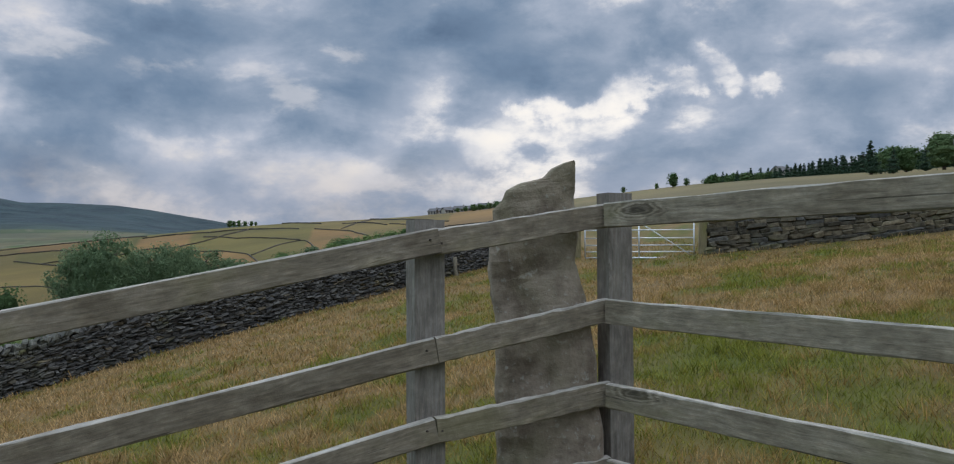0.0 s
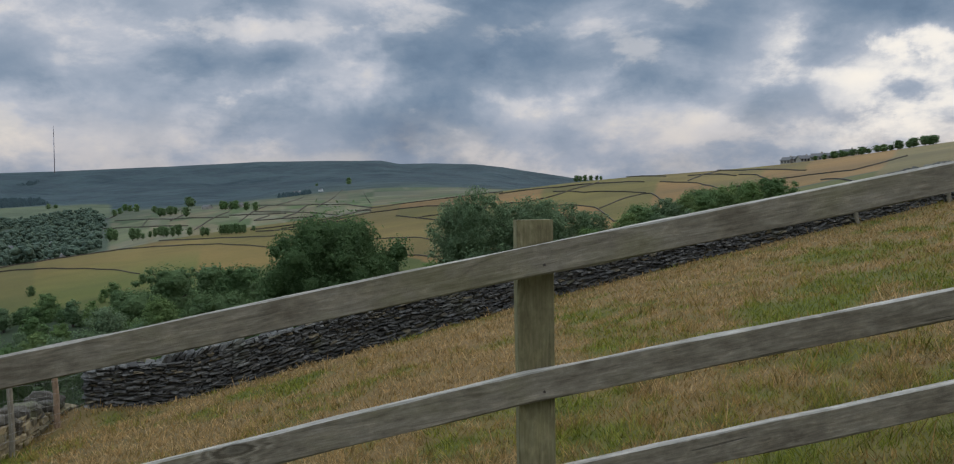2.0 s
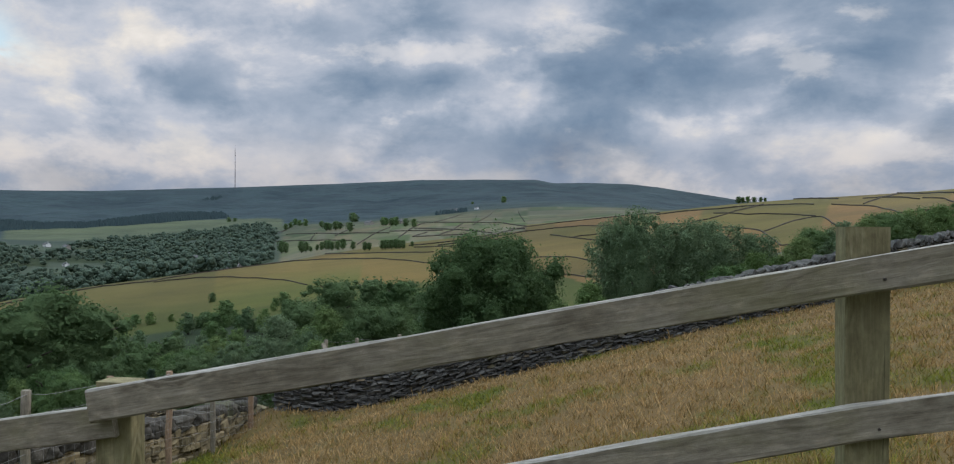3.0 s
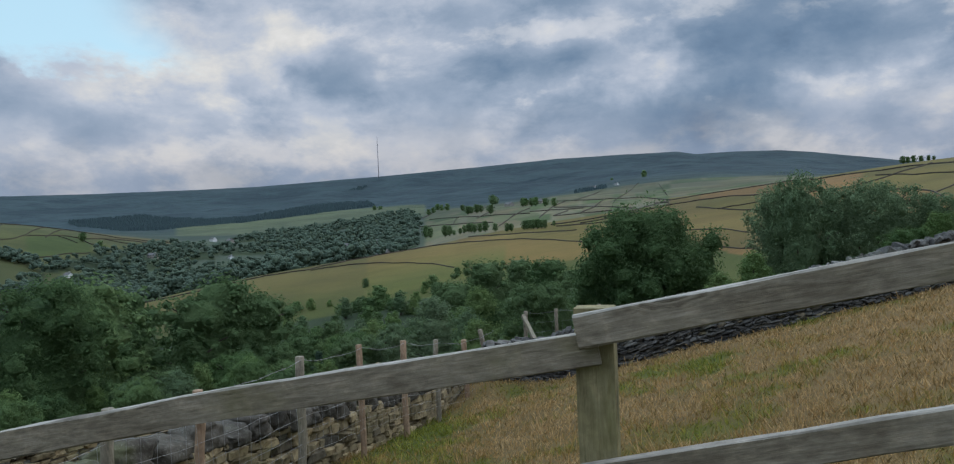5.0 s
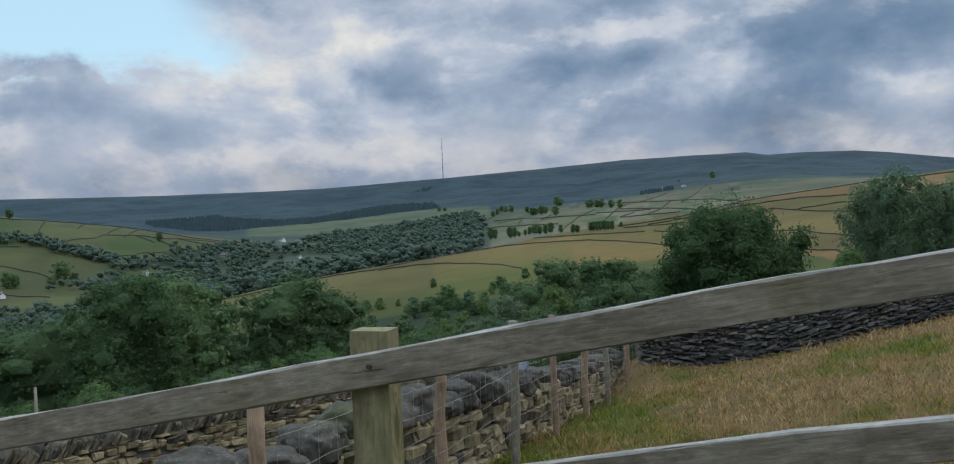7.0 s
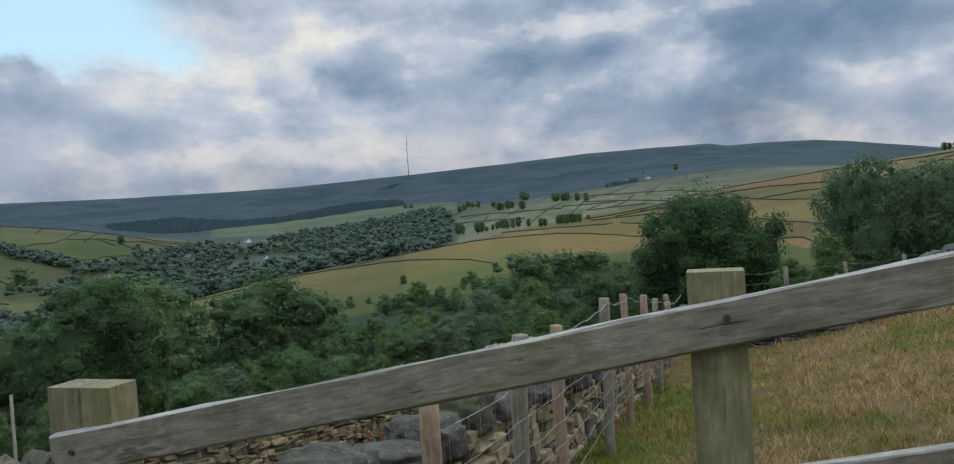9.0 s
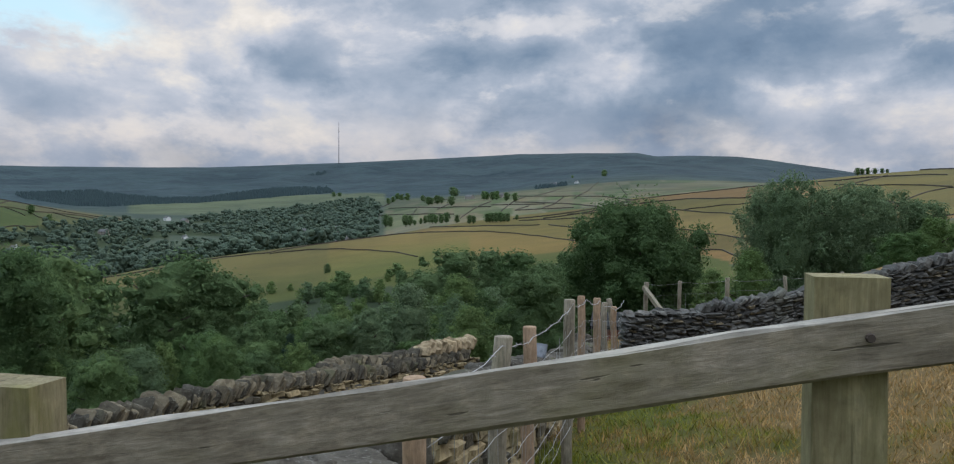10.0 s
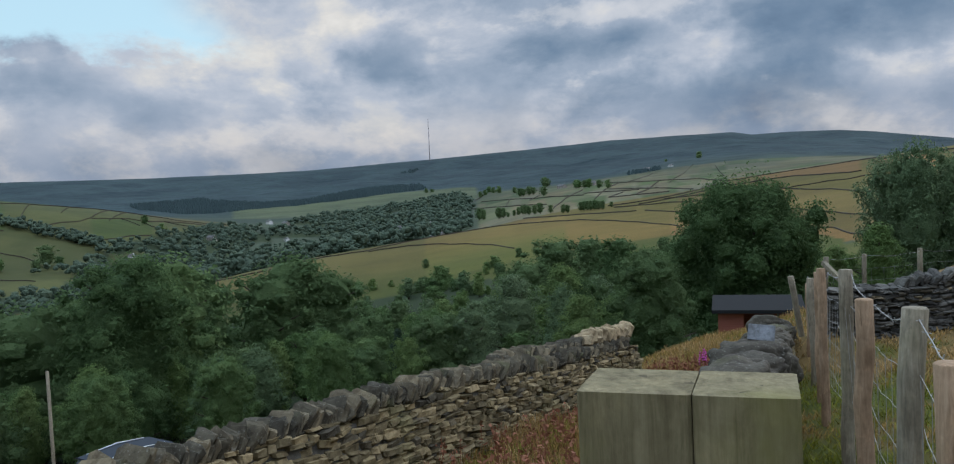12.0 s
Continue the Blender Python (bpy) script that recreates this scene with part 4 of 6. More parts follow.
# ---------------------------------------------------------------- standing stone
def build_pillar():
    """An old gritstone gatepost: a thick slab with a slanting, broken head."""
    at = Vector((1.187, 2.648, 0))
    foot = ground_at(at.x, at.y) - 0.3
    zs = np.array([-1.202, -0.727, -0.494, -0.363, -0.196, -0.149, -0.037, 0.065, 0.177, 0.322, 0.361, 0.401, 0.435, 0.453, 0.492, 0.518, 0.528])
    west = np.array([-0.191, -0.193, -0.205, -0.199, -0.202, -0.205, -0.224, -0.228, -0.220, -0.202, -0.159, -0.141, -0.074, 0.007, 0.047, 0.100, 0.140])
    east = np.array([0.266, 0.261, 0.250, 0.244, 0.209, 0.198, 0.174, 0.160, 0.158, 0.152, 0.151, 0.151, 0.152, 0.153, 0.153, 0.153, 0.152])
    levels = np.concatenate([np.linspace(foot, 0.317, 44), np.linspace(0.331, 0.528, 20)])
    verts, faces = [], []
    ring = 40
    for z in levels:
        lo, hi = np.interp(z, zs, west), np.interp(z, zs, east)
        hw, cx = (hi - lo) / 2, (hi + lo) / 2
        hd = 0.110 - 0.018 * (z + 1.0)
        for j in range(ring):
            a = 2 * math.pi * j / ring
            ca, sa = math.cos(a), math.sin(a)
            x = math.copysign(abs(ca) ** 0.38, ca) * hw + cx
            y = math.copysign(abs(sa) ** 0.38, sa) * hd
            v = Vector((x, y, z))
            g = noise.fractal(v * 6.0, 1.0, 2.1, 6) * 0.016 + noise.fractal(v * 2.2, 1.0, 2.0, 3) * 0.014
            v.x += g * ca
            v.y += g * sa
            verts.append(v)
    rows = len(levels) - 1
    for i in range(rows):
        for j in range(ring):
            k = (j + 1) % ring
            faces.append((i * ring + j, i * ring + k, (i + 1) * ring + k, (i + 1) * ring + j))
    faces.append(tuple(rows * ring + j for j in range(ring)))
    me = mesh_of("standing_stone", verts, faces, M_STANDING, False)
    ob = new("standing_stone", me)
    ob.matrix_basis = pose(at.x, at.y, 0, 0, 0, -8.4)
    tagged(ob, "tall rough brown gritstone gatepost standing behind the fence", "standing stone")


build_pillar()


# ---------------------------------------------------------------- dry stone walls
class DryWall:
    """Courses of flat stones on both faces of a core; the nearest front stones are pieces of their own."""

    def __init__(self, name, label, p, q, mats, seed, thick=0.46, kind="structure"):
        self.p, self.q = Vector((*p, 0)), Vector((*q, 0))
        self.dir = (self.q - self.p).normalized()
        self.side = Vector((self.dir.y, -self.dir.x, 0))        # the front
        self.length = (self.q - self.p).length
        self.mats, self.thick = mats, thick
        self.rng = np.random.default_rng(seed)
        self.rest = {m.name: Heap() for m in mats}
        self.by_name = {m.name: m for m in mats}
        self.pieces = []
        self.ob = None
        self.name, self.label, self.kind = name, label, kind

    def spot(self, s, across, z):
        p = self.p + self.dir * s + self.side * across
        return Vector((p.x, p.y, z))

    def pose_at(self, s, across, z, sx, sy, sz, tilt=0.0, lean=0.0, turn=0.0):
        yaw = math.degrees(math.atan2(self.dir.y, self.dir.x))
        p = self.spot(s, across, z)
        return pose(p.x, p.y, p.z, 0, 0, yaw + turn) @ pose(0, 0, 0, lean, tilt, 0) @ Matrix.Diagonal((sx, sy, sz, 1))

    def put(self, m, mat, single, shapes=STONES):
        shape = shapes[self.rng.integers(len(shapes))]
        if single:
            self.pieces.append((stone_mesh(shape, mat), m))
        else:
            v = np.c_[shape[0], np.ones(len(shape[0]))] @ np.array(m).T
            self.rest[mat.name].add(v[:, :3], shape[1])

    def core(self, height, base):
        n = max(int(self.length / 0.5), 2)
        verts, faces = [], []
        for i in range(n + 1):
            s = 0.14 + (self.length - 0.28) * i / n
            t = self.thick / 2 - 0.10
            b = base(s) - 0.3
            h = base(s) + height(s) - 0.07
            for a, z in ((t, b), (t * 0.75, h), (-t * 0.75, h), (-t, b)):
                verts.append(self.spot(s, a, z))
        for i in range(n):
            for j in range(4):
                k = (j + 1) % 4
                faces.append((i * 4 + j, i * 4 + k, i * 4 + 4 + k, i * 4 + 4 + j))
        faces += [(0, 1, 2, 3), (n * 4 + 3, n * 4 + 2, n * 4 + 1, n * 4)]
        me = mesh_of(self.name, verts, faces, M_DARK_STONE)
        fix(me)
        self.ob = tagged(new(self.name, me), self.label, "stone wall", kind=self.kind)

    def courses(self, height, base, course=(0.055, 0.10), long=(0.14, 0.42), single=lambda s: True, limit=300, batter=0.10, rough=3.0):
        """Fills the faces from the foot up, the far face with longer stones."""
        rng = self.rng
        count = 0
        for face in (1, -1):
            z = -0.10
            top = max(height(s) for s in np.linspace(0, self.length, 30))
            while z < top:
                c = rng.uniform(*course) * (1.0 if face == 1 else 1.5)
                s = rng.uniform(-0.1, 0.05)
                while s < self.length:
                    l = rng.uniform(*long) * (0.7 + 0.6 * rng.random()) * (1.0 if face == 1 else 1.8)
                    mid = min(s + l / 2, self.length - 0.02)
                    if z + c * 0.6 < height(mid):
                        d = rng.uniform(0.16, 0.24)
                        out = self.thick / 2 - d / 2 - batter * z + rng.normal(0, 0.014)
                        zz = base(mid) + z + c / 2 + rng.normal(0, 0.006)
                        grade = math.degrees(math.atan((base(mid + 0.2) - base(mid - 0.2)) / 0.4))
                        m = self.pose_at(mid, face * out, zz, l * 1.02, d, c * rng.uniform(0.95, 1.12), -grade + rng.normal(0, rough), rng.normal(0, 4 + rough), rng.normal(0, rough))
                        one = face == 1 and count < limit and single(mid)
                        count += one
                        self.put(m, self.mats[0] if rng.random() < 0.9 else self.mats[-1], one)
                    s += l
                z += c

    def coping(self, height, base, mat, tall=(0.20, 0.30), thin=(0.06, 0.13), lean=18, single=lambda s: True, start=0.0, end=None, raise_by=0.0, deep=0.30, shift=0.0, skew=14):
        rng = self.rng
        s = start
        end = self.length if end is None else end
        if mat.name not in self.rest:
            self.rest[mat.name], self.by_name[mat.name] = Heap(), mat
        while s < end:
            w = rng.uniform(*thin)
            h = rng.uniform(*tall)
            z = base(s) + height(s) + h / 2 - 0.04 + raise_by
            m = self.pose_at(s + w / 2, shift + rng.normal(0, 0.015), z, w * 1.15, deep * rng.uniform(0.8, 1.05), h, lean + rng.normal(0, 10), rng.normal(0, 8), rng.normal(0, skew))
            self.put(m, mat, single(s))
            s += w * 1.12

    def finish(self):
        for name, heap in self.rest.items():
            if heap.n:
                part("stones", heap.mesh("stones", self.by_name[name]), self.ob)["kind"] = "stuff"
        for me, m in self.pieces:
            part("stone", me, self.ob, m)


def span(xs, ys):
    return lambda s: float(np.interp(s, xs, ys))


# the pasture's dark boundary wall, broken down at its lower end
w1 = DryWall("wall_field", "dark sooty dry stone wall climbing beside the pasture, broken at its lower end", (-10.45, 8.95), (4.6, 21.55), [M_DARK_STONE, M_DARK_STONE, M_COPE_STONE], 1)
foot1 = span([0, 0.8, 1.5, 2.0, 2.8, 3.7, 5.75], [-3.04, -3.10, -3.10, -3.05, -2.82, -2.60, -2.22])
b1 = lambda s: foot1(s) if s < 5.75 else ground_at(w1.p.x + w1.dir.x * s, w1.p.y + w1.dir.y * s) - 0.02 + max(7.75 - s, 0) / 2 * W1_STEP
W1_STEP = -2.22 - (ground_at(w1.p.x + w1.dir.x * 5.75, w1.p.y + w1.dir.y * 5.75) - 0.02)
h1 = span([0, 0.5, 1.0, 2.0, 2.8, 3.7, 5.0, 6, 19.7], [0.62, 0.68, 0.68, 0.78, 0.78, 0.70, 0.74, 0.78, 0.80])
w1.core(h1, b1)
w1.courses(h1, b1, (0.024, 0.056), (0.05, 0.19), single=lambda s: s < 5.0, limit=300, rough=6.0)
w1.coping(h1, b1, M_DARK_STONE, (0.11, 0.19), (0.035, 0.09), 34, single=lambda s: False, start=3.6)
w1.coping(h1, b1, M_DARK_STONE, (0.12, 0.20), (0.03, 0.08), 34, single=lambda s: True, start=1.1, end=2.3)
w1.finish()
# beyond the gate
w4 = DryWall("wall_upper", "grey dry stone wall along the top of the pasture", (8.1, 19.75), (22, 16.4), [M_COPE_STONE, M_DARK_STONE], 2)
b4 = lambda s: ground_at(w4.p.x + w4.dir.x * s, w4.p.y + w4.dir.y * s) - 0.02
h4 = span([0, 6, 15], [1.12, 1.12, 1.05])
w4.core(h4, b4)
w4.courses(h4, b4, (0.06, 0.13), (0.18, 0.5), single=lambda s: s < 5, limit=220)
w4.coping(h4, b4, M_COPE_STONE, (0.14, 0.22), (0.08, 0.16), 15, single=lambda s: False)
w4.finish()
# the lane's sunlit tan wall with upright copings
w2 = DryWall("wall_lane", "tan dry stone wall with upright grey coping slabs beside the lane", (-13.95, 9.79), (-10.55, -2.3), [M_TAN_STONE, M_TAN_STONE, M_COPE_STONE], 3, thick=0.50)
w2.side = -w2.side if w2.side.x < 0 else w2.side
w2top = span([0, 1.6, 3.5, 6.4, 7.6, 9.1, 10.1, 10.6, 12.8], [-3.42, -3.24, -3.06, -2.67, -2.59, -2.48, -2.41, -2.36, -2.20])
b2 = lambda s: w2top(s) - 1.40
h2 = lambda s: 1.19
w2.core(h2, b2)
w2.courses(h2, b2, (0.028, 0.068), (0.09, 0.30), single=lambda s: 4.0 < s < 8.0, limit=300, rough=4.5)
w2.coping(h2, b2, M_COPE_STONE, (0.12, 0.23), (0.018, 0.050), -38, single=lambda s: True, start=0.5, skew=5, deep=0.26)
w2.coping(h2, b2, M_COPE_STONE, (0.10, 0.20), (0.025, 0.06), -36, single=lambda s: True, start=0.6, end=4.8, raise_by=0.13, deep=0.24, shift=-0.14)
w2.coping(h2, b2, M_BUFF_STONE, (0.12, 0.24), (0.06, 0.16), -24, single=lambda s: True, start=0.0, end=2.1, raise_by=0.19, deep=0.30, shift=-0.08)
w2.finish()
# low wall of boulders under the wire fence
w3 = DryWall("wall_boulder", "low tumbled wall topped with big rounded grey boulders", (-11.0, 8.9), (-7.2, -0.3), [M_TAN_STONE, M_COPE_STONE], 4, thick=0.55)
b3 = lambda s: ground_at(w3.p.x + w3.dir.x * s, w3.p.y + w3.dir.y * s) - 0.03
w3top = span([0, 3.0, 5.2, 7.2, 8.6, 9.95], [-2.78, -2.50, -2.14, -1.92, -1.85, -1.80])
h3 = lambda s: max(w3top(s) - b3(s) - 0.24, 0.2)
w3.core(h3, b3)
w3.side = -w3.side if w3.side.x < 0 else w3.side
w3.courses(h3, b3, (0.06, 0.13), (0.12, 0.34), single=lambda s: s > 3.5, limit=200)
rng3 = np.random.default_rng(8)
s = 0.2
while s < 9.9:
    w = rng3.uniform(0.26, 0.52)
    h = rng3.uniform(0.20, 0.32)
    m = w3.pose_at(s + w / 2, rng3.normal(0, 0.04), b3(s) + h3(s) + h / 2 - 0.06, w * 1.05, rng3.uniform(0.42, 0.56), h, rng3.normal(0, 6), rng3.normal(0, 6), rng3.normal(0, 12))
    w3.pieces.append((None, m))
    s += w * 0.95


def boulder_mesh(seed):
    bm = bmesh.new()
    bmesh.ops.create_icosphere(bm, subdivisions=4, radius=0.5)
    off = Vector((seed * 3.1, 0, 0))
    for v in bm.verts:
        d = v.co.normalized()
        box = Vector([math.copysign(abs(c) ** 0.7, c) for c in d]) * 0.5
        v.co = box * (1.0 + 0.26 * noise.fractal(d * 1.7 + off, 0.9, 2.1, 5) - 0.07 * abs(noise.noise(d * 4.0 + off)))
    me = bpy.data.meshes.new("boulder")
    bm.to_mesh(me)
    bm.free()
    me.materials.append(M_BOULDER)
    me.polygons.foreach_set("use_smooth", [True] * len(me.polygons))
    return me


BOULDERS = [boulder_mesh(i) for i in range(5)]
w3.pieces = [(me or BOULDERS[i % 5], m) for i, (me, m) in enumerate(w3.pieces)]
w3.finish()


# ---------------------------------------------------------------- stock wire fences
def stake_mesh(length, radius, seed, mat):
    rng = np.random.default_rng(seed)
    path = [(rng.normal(0, 0.006), rng.normal(0, 0.006), length * i / 6) for i in range(7)]
    path.append((path[-1][0], path[-1][1], length + 0.004))
    return tube_mesh("stake", mat, path, [radius * f for f in (1, 1.02, 0.98, 1.0, 0.99, 1.01, 1.0, 0.86)], 12)


def strand(points, radius=0.0016, sag=0.02, wobble=0.004, seed=0):
    rng = np.random.default_rng(seed)
    path = []
    for a, b in zip(points[:-1], points[1:]):
        n = 6
        for i in range(n):
            u = i / n
            p = Vector(a).lerp(Vector(b), u) + Vector((rng.normal(0, wobble), rng.normal(0, wobble), -sag * 4 * u * (1 - u) + rng.normal(0, wobble)))
            path.append(p)
    path.append(Vector(points[-1]))
    return path


def wire_run(name, label, posts, radius, seed, net=True, barbs=True, height=1.15):
    """Round stakes, horizontal wires, a stock net and a barbed top strand."""
    thing = tagged(empty(name, (posts[0][0], posts[0][1], ground_at(posts[0][0], posts[0][1]))), label, "wire fence")
    rng = np.random.default_rng(seed)
    tops = []
    for n, p in enumerate(posts):
        x, y, z = p[:3]
        foot = ground_at(x, y) - 0.3
        brown = p[3] if len(p) > 3 else 0
        lean = p[4] if len(p) > 4 else rng.normal(0, 0.8)
        r = radius * rng.uniform(0.9, 1.12)
        part("stake", stake_mesh(z - foot, r, seed + n, M_STAKE_NEW if brown else M_STAKE), thing, pose(x, y, foot, rng.normal(0, 0.7), lean, rng.uniform(0, 360)), "newer brown round stake" if brown else "")
        tops.append(Vector((x, y, z)))
    aside = Vector((0.92, 0.40, 0)) * (radius + 0.003)
    levels = [0.03] + ([0.22, 0.40, 0.56, 0.70, 0.82, 0.93] if net else [0.25, 0.5, 0.75])
    for k, drop in enumerate(levels):
        pts = [t + aside - Vector((0, 0, drop)) for t in tops]
        path = strand(pts, sag=0.035 if k == 0 else 0.012, wobble=0.006, seed=seed + 50 + k)
        part("wire", tube_mesh("wire", M_WIRE, path, 0.0022 if k == 0 else 0.0015, 5), thing)
        if k == 0 and barbs:
            for a, b in zip(path[:-1], path[1:]):
                d = (b - a).normalized()
                for u in (0.2, 0.7):
                    c = a.lerp(b, u)
                    w = Vector((rng.normal(), rng.normal(), rng.normal())).normalized() * 0.014
                    v, f = tube_data([c - w, c + w], 0.0016, 4)
                    part("barb", mesh_of("barb", v, f, M_WIRE), thing)
    if net:
        heap = Heap()
        for a, b in zip(tops[:-1], tops[1:]):
            n = max(int((b - a).length / 0.16), 1)
            for i in range(n):
                p = a.lerp(b, (i + 0.5) / n) + aside
                v, f = tube_data([p - Vector((0, 0, 0.93)), p - Vector((rng.normal(0, 0.02), rng.normal(0, 0.02), 0.22))], 0.0012, 4)
                heap.add([tuple(c) for c in v], f)
        part("net", heap.mesh("net", M_WIRE), thing)["kind"] = "stuff"
    return thing


LINE1 = [(-6.59, 0.03, -1.36, 1), (-6.97, 0.99, -1.39), (-7.41, 1.92, -1.50, 1), (-8.00, 3.28, -1.52), (-8.65, 4.61, -1.66, 1),
         (-9.14, 5.75, -1.82, 1), (-9.64, 6.90, -2.02), (-10.18, 8.12, -2.22, 1, 4), (-10.80, 9.50, -2.28, 0, -9)]
wire_run("wire_fence", "sagging barbed wire and stock net on round wooden stakes", LINE1, 0.038, 300)
LINE2 = [(-11.00, 10.70, -2.14), (-10.55, 11.10, -2.12), (-9.85, 11.55, -2.06), (-9.10, 12.1, -2.02), (-8.35, 12.7, -1.95), (-7.6, 13.3, -1.80), (-6.6, 14.1, -1.55), (-5.4, 15.0, -1.25), (-4.1, 16.1, -0.95)]
far_wire = wire_run("wire_fence", "grey stakes with slack wire standing behind the broken wall", LINE2, 0.036, 400, barbs=False)
m, l = frame_along((-10.98, 10.66, -2.22), (-10.25, 10.15, -2.72))
part("brace", beam_mesh("brace", M_STAKE, l, 0.07, 0.07, 5, 6), far_wire, m, "slanting timber brace")
# two pale marker stakes in the pasture by the wall
for n, (x, y, z) in enumerate(((1.50, 18.45, 0.02), (3.55, 20.2, 0.37))):
    foot = ground_at(x, y) - 0.2
    st = new("stake", stake_mesh(z - foot, 0.045, 500 + n, M_STAKE))
    st.matrix_basis = pose(x, y, foot, 2, -4 + 3 * n, 0)
    tagged(st, "pale upright wooden stake beside the field wall", "stake", "stakes by the wall")


# ---------------------------------------------------------------- field gate
def build_gate():
    a, b = Vector((5.0, 20.45, -0.1)), Vector((7.75, 19.83, -0.1))
    za = ground_at(a.x, a.y)
    gate = tagged(empty("field_gate", (a.x, a.y, za)), "galvanised steel bar gate closing the gap in the field wall", "gate")
    for k, h in enumerate((0.06, 0.22, 0.39, 0.58, 0.79, 1.02)):
        part("bar", tube_mesh("bar", M_GALV, [a + Vector((0, 0, h)), b + Vector((0, 0, h))], 0.020 if k in (0, 5) else 0.014, 8), gate)
    for u in (0.0, 0.5, 1.0):
        p = a.lerp(b, u)
        part("upright", tube_mesh("upright", M_GALV, [p + Vector((0, 0, 0.06)), p + Vector((0, 0, 1.02))], 0.019, 8), gate)
    part("brace", tube_mesh("brace", M_GALV, [a.lerp(b, 0.5) + Vector((0, 0, 1.0)), b + Vector((0, 0, 0.08))], 0.012, 8), gate)
    for n, (x, y, top, w) in enumerate(((4.80, 20.5, 1.00, 0.18), (7.95, 19.78, 1.10, 0.20))):
        foot = ground_at(x, y) - 0.3
        ob = new("gatepost", beam_mesh("gatepost", M_GATEPOST, top - foot, w, w, 600 + n, 6, 0.012, axis="z"))
        ob.matrix_basis = pose(x, y, foot, 0, 1, -12)
        tagged(ob, "thick squared timber post beside the field gate", "gatepost", "gateposts")


build_gate()


# ---------------------------------------------------------------- trees
def leaf_cloud(rng, blobs, count, size, flat=0.35):
    """Small folded leaves over the skins of a set of lumps: arrays of corners and faces."""
    c = np.array([b[:3] for b in blobs])
    rad = np.array([b[3] for b in blobs])
    share = rad**2
    if len(blobs) > 9:
        share[-5:] *= 0.70                                    # the core shows in the gaps
    share = share / share.sum()
    which = rng.choice(len(blobs), count, p=share)
    d = rng.normal(size=(count, 3))
    d[:, 2] += 0.25
    d /= np.linalg.norm(d, axis=1)[:, None]
    depth = rng.uniform(0.66, 1.08, count) + 0.10 * np.maximum(rng.normal(0, 1, count), 0)
    p = c[which] + d * (rad[which] * depth)[:, None] * np.array([1.0, 1.0, 0.86])
    n = d + np.array([0, 0, 0.25]) + rng.normal(0, 0.42, (count, 3))
    n /= np.linalg.norm(n, axis=1)[:, None]
    a = np.cross(n, rng.normal(size=(count, 3)))
    a /= np.linalg.norm(a, axis=1)[:, None]
    b = np.cross(n, a)
    s = (size * rng.uniform(0.6, 1.45, count))[:, None]
    v = np.stack([p - a * s, p - b * s * 0.6 + n * s * flat * 0.4, p + a * s, p + b * s * 0.6 + n * s * flat * 0.4], 1)
    f = np.arange(count * 4).reshape(count, 4)
    return v.reshape(-1, 3), f


def ball(level):
    bm = bmesh.new()
    bmesh.ops.create_icosphere(bm, subdivisions=level, radius=1.0)
    out = np.array([v.co[:] for v in bm.verts]), np.array([[v.index for v in f.verts] for f in bm.faces])
    bm.free()
    return out


BALLS = {1: ball(1), 2: ball(2)}


def hearts(rng, blobs, fill=0.66, level=2):
    """The shaded leafy mass inside each lump of a crown, knobbly all over."""
    vs, fs = [], []
    BALL_V, BALL_F = BALLS[level]
    for i, (x, y, z, r) in enumerate(blobs):
        lump = 1.0 + rng.normal(0, 0.11, (len(BALL_V), 1))
        vs.append(BALL_V * lump * r * fill * np.array([1, 1, 0.86]) + np.array([x, y, z]))
        fs.append(BALL_F + i * len(BALL_V))
    return np.concatenate(vs), np.concatenate(fs)


def crown_blobs(rng, height, spread, base, n, shape, loose=0.10):
    """Lumps set close together over the outside of a crown, and a core that fills it."""
    def reach(u):
        if shape == "round":
            return spread * math.sqrt(max(1 - ((u - 0.44) / 0.57) ** 2, 0.0))
        if shape == "cone":
            return spread * max(1.0 - u, 0.0) ** 0.85
        return spread * (0.30 + 0.62 * math.sin(math.pi * min(0.12 + u * 0.92, 1.0)))

    tall = height - base
    lean = rng.uniform(0, 6.28)
    blobs = []
    for i in range(n):
        u = (i + rng.uniform(0.1, 0.9)) / n
        u = 0.04 + 0.90 * (0.5 - 0.5 * math.cos(math.pi * u)) * 0.45 + 0.90 * u * 0.55
        a = i * 2.399 + rng.uniform(-0.5, 0.5)
        size = spread * rng.uniform(0.14, 0.34) * (0.75 if shape == "cone" else 1.0) * (1.0 - 0.25 * u)
        out = 1.0 + 0.12 * math.sin(2 * a + lean) + rng.normal(0, loose)
        off = max(reach(u) * out - size * 0.85, 0.0)
        blobs.append((math.cos(a) * off, math.sin(a) * off, base + tall * u, size))
    for k in range(5):
        u = 0.10 + 0.17 * k
        blobs.append((rng.normal(0, 0.08) * spread, rng.normal(0, 0.08) * spread, base + tall * u, max(reach(u) * 0.80, 0.1 * spread)))
    return blobs


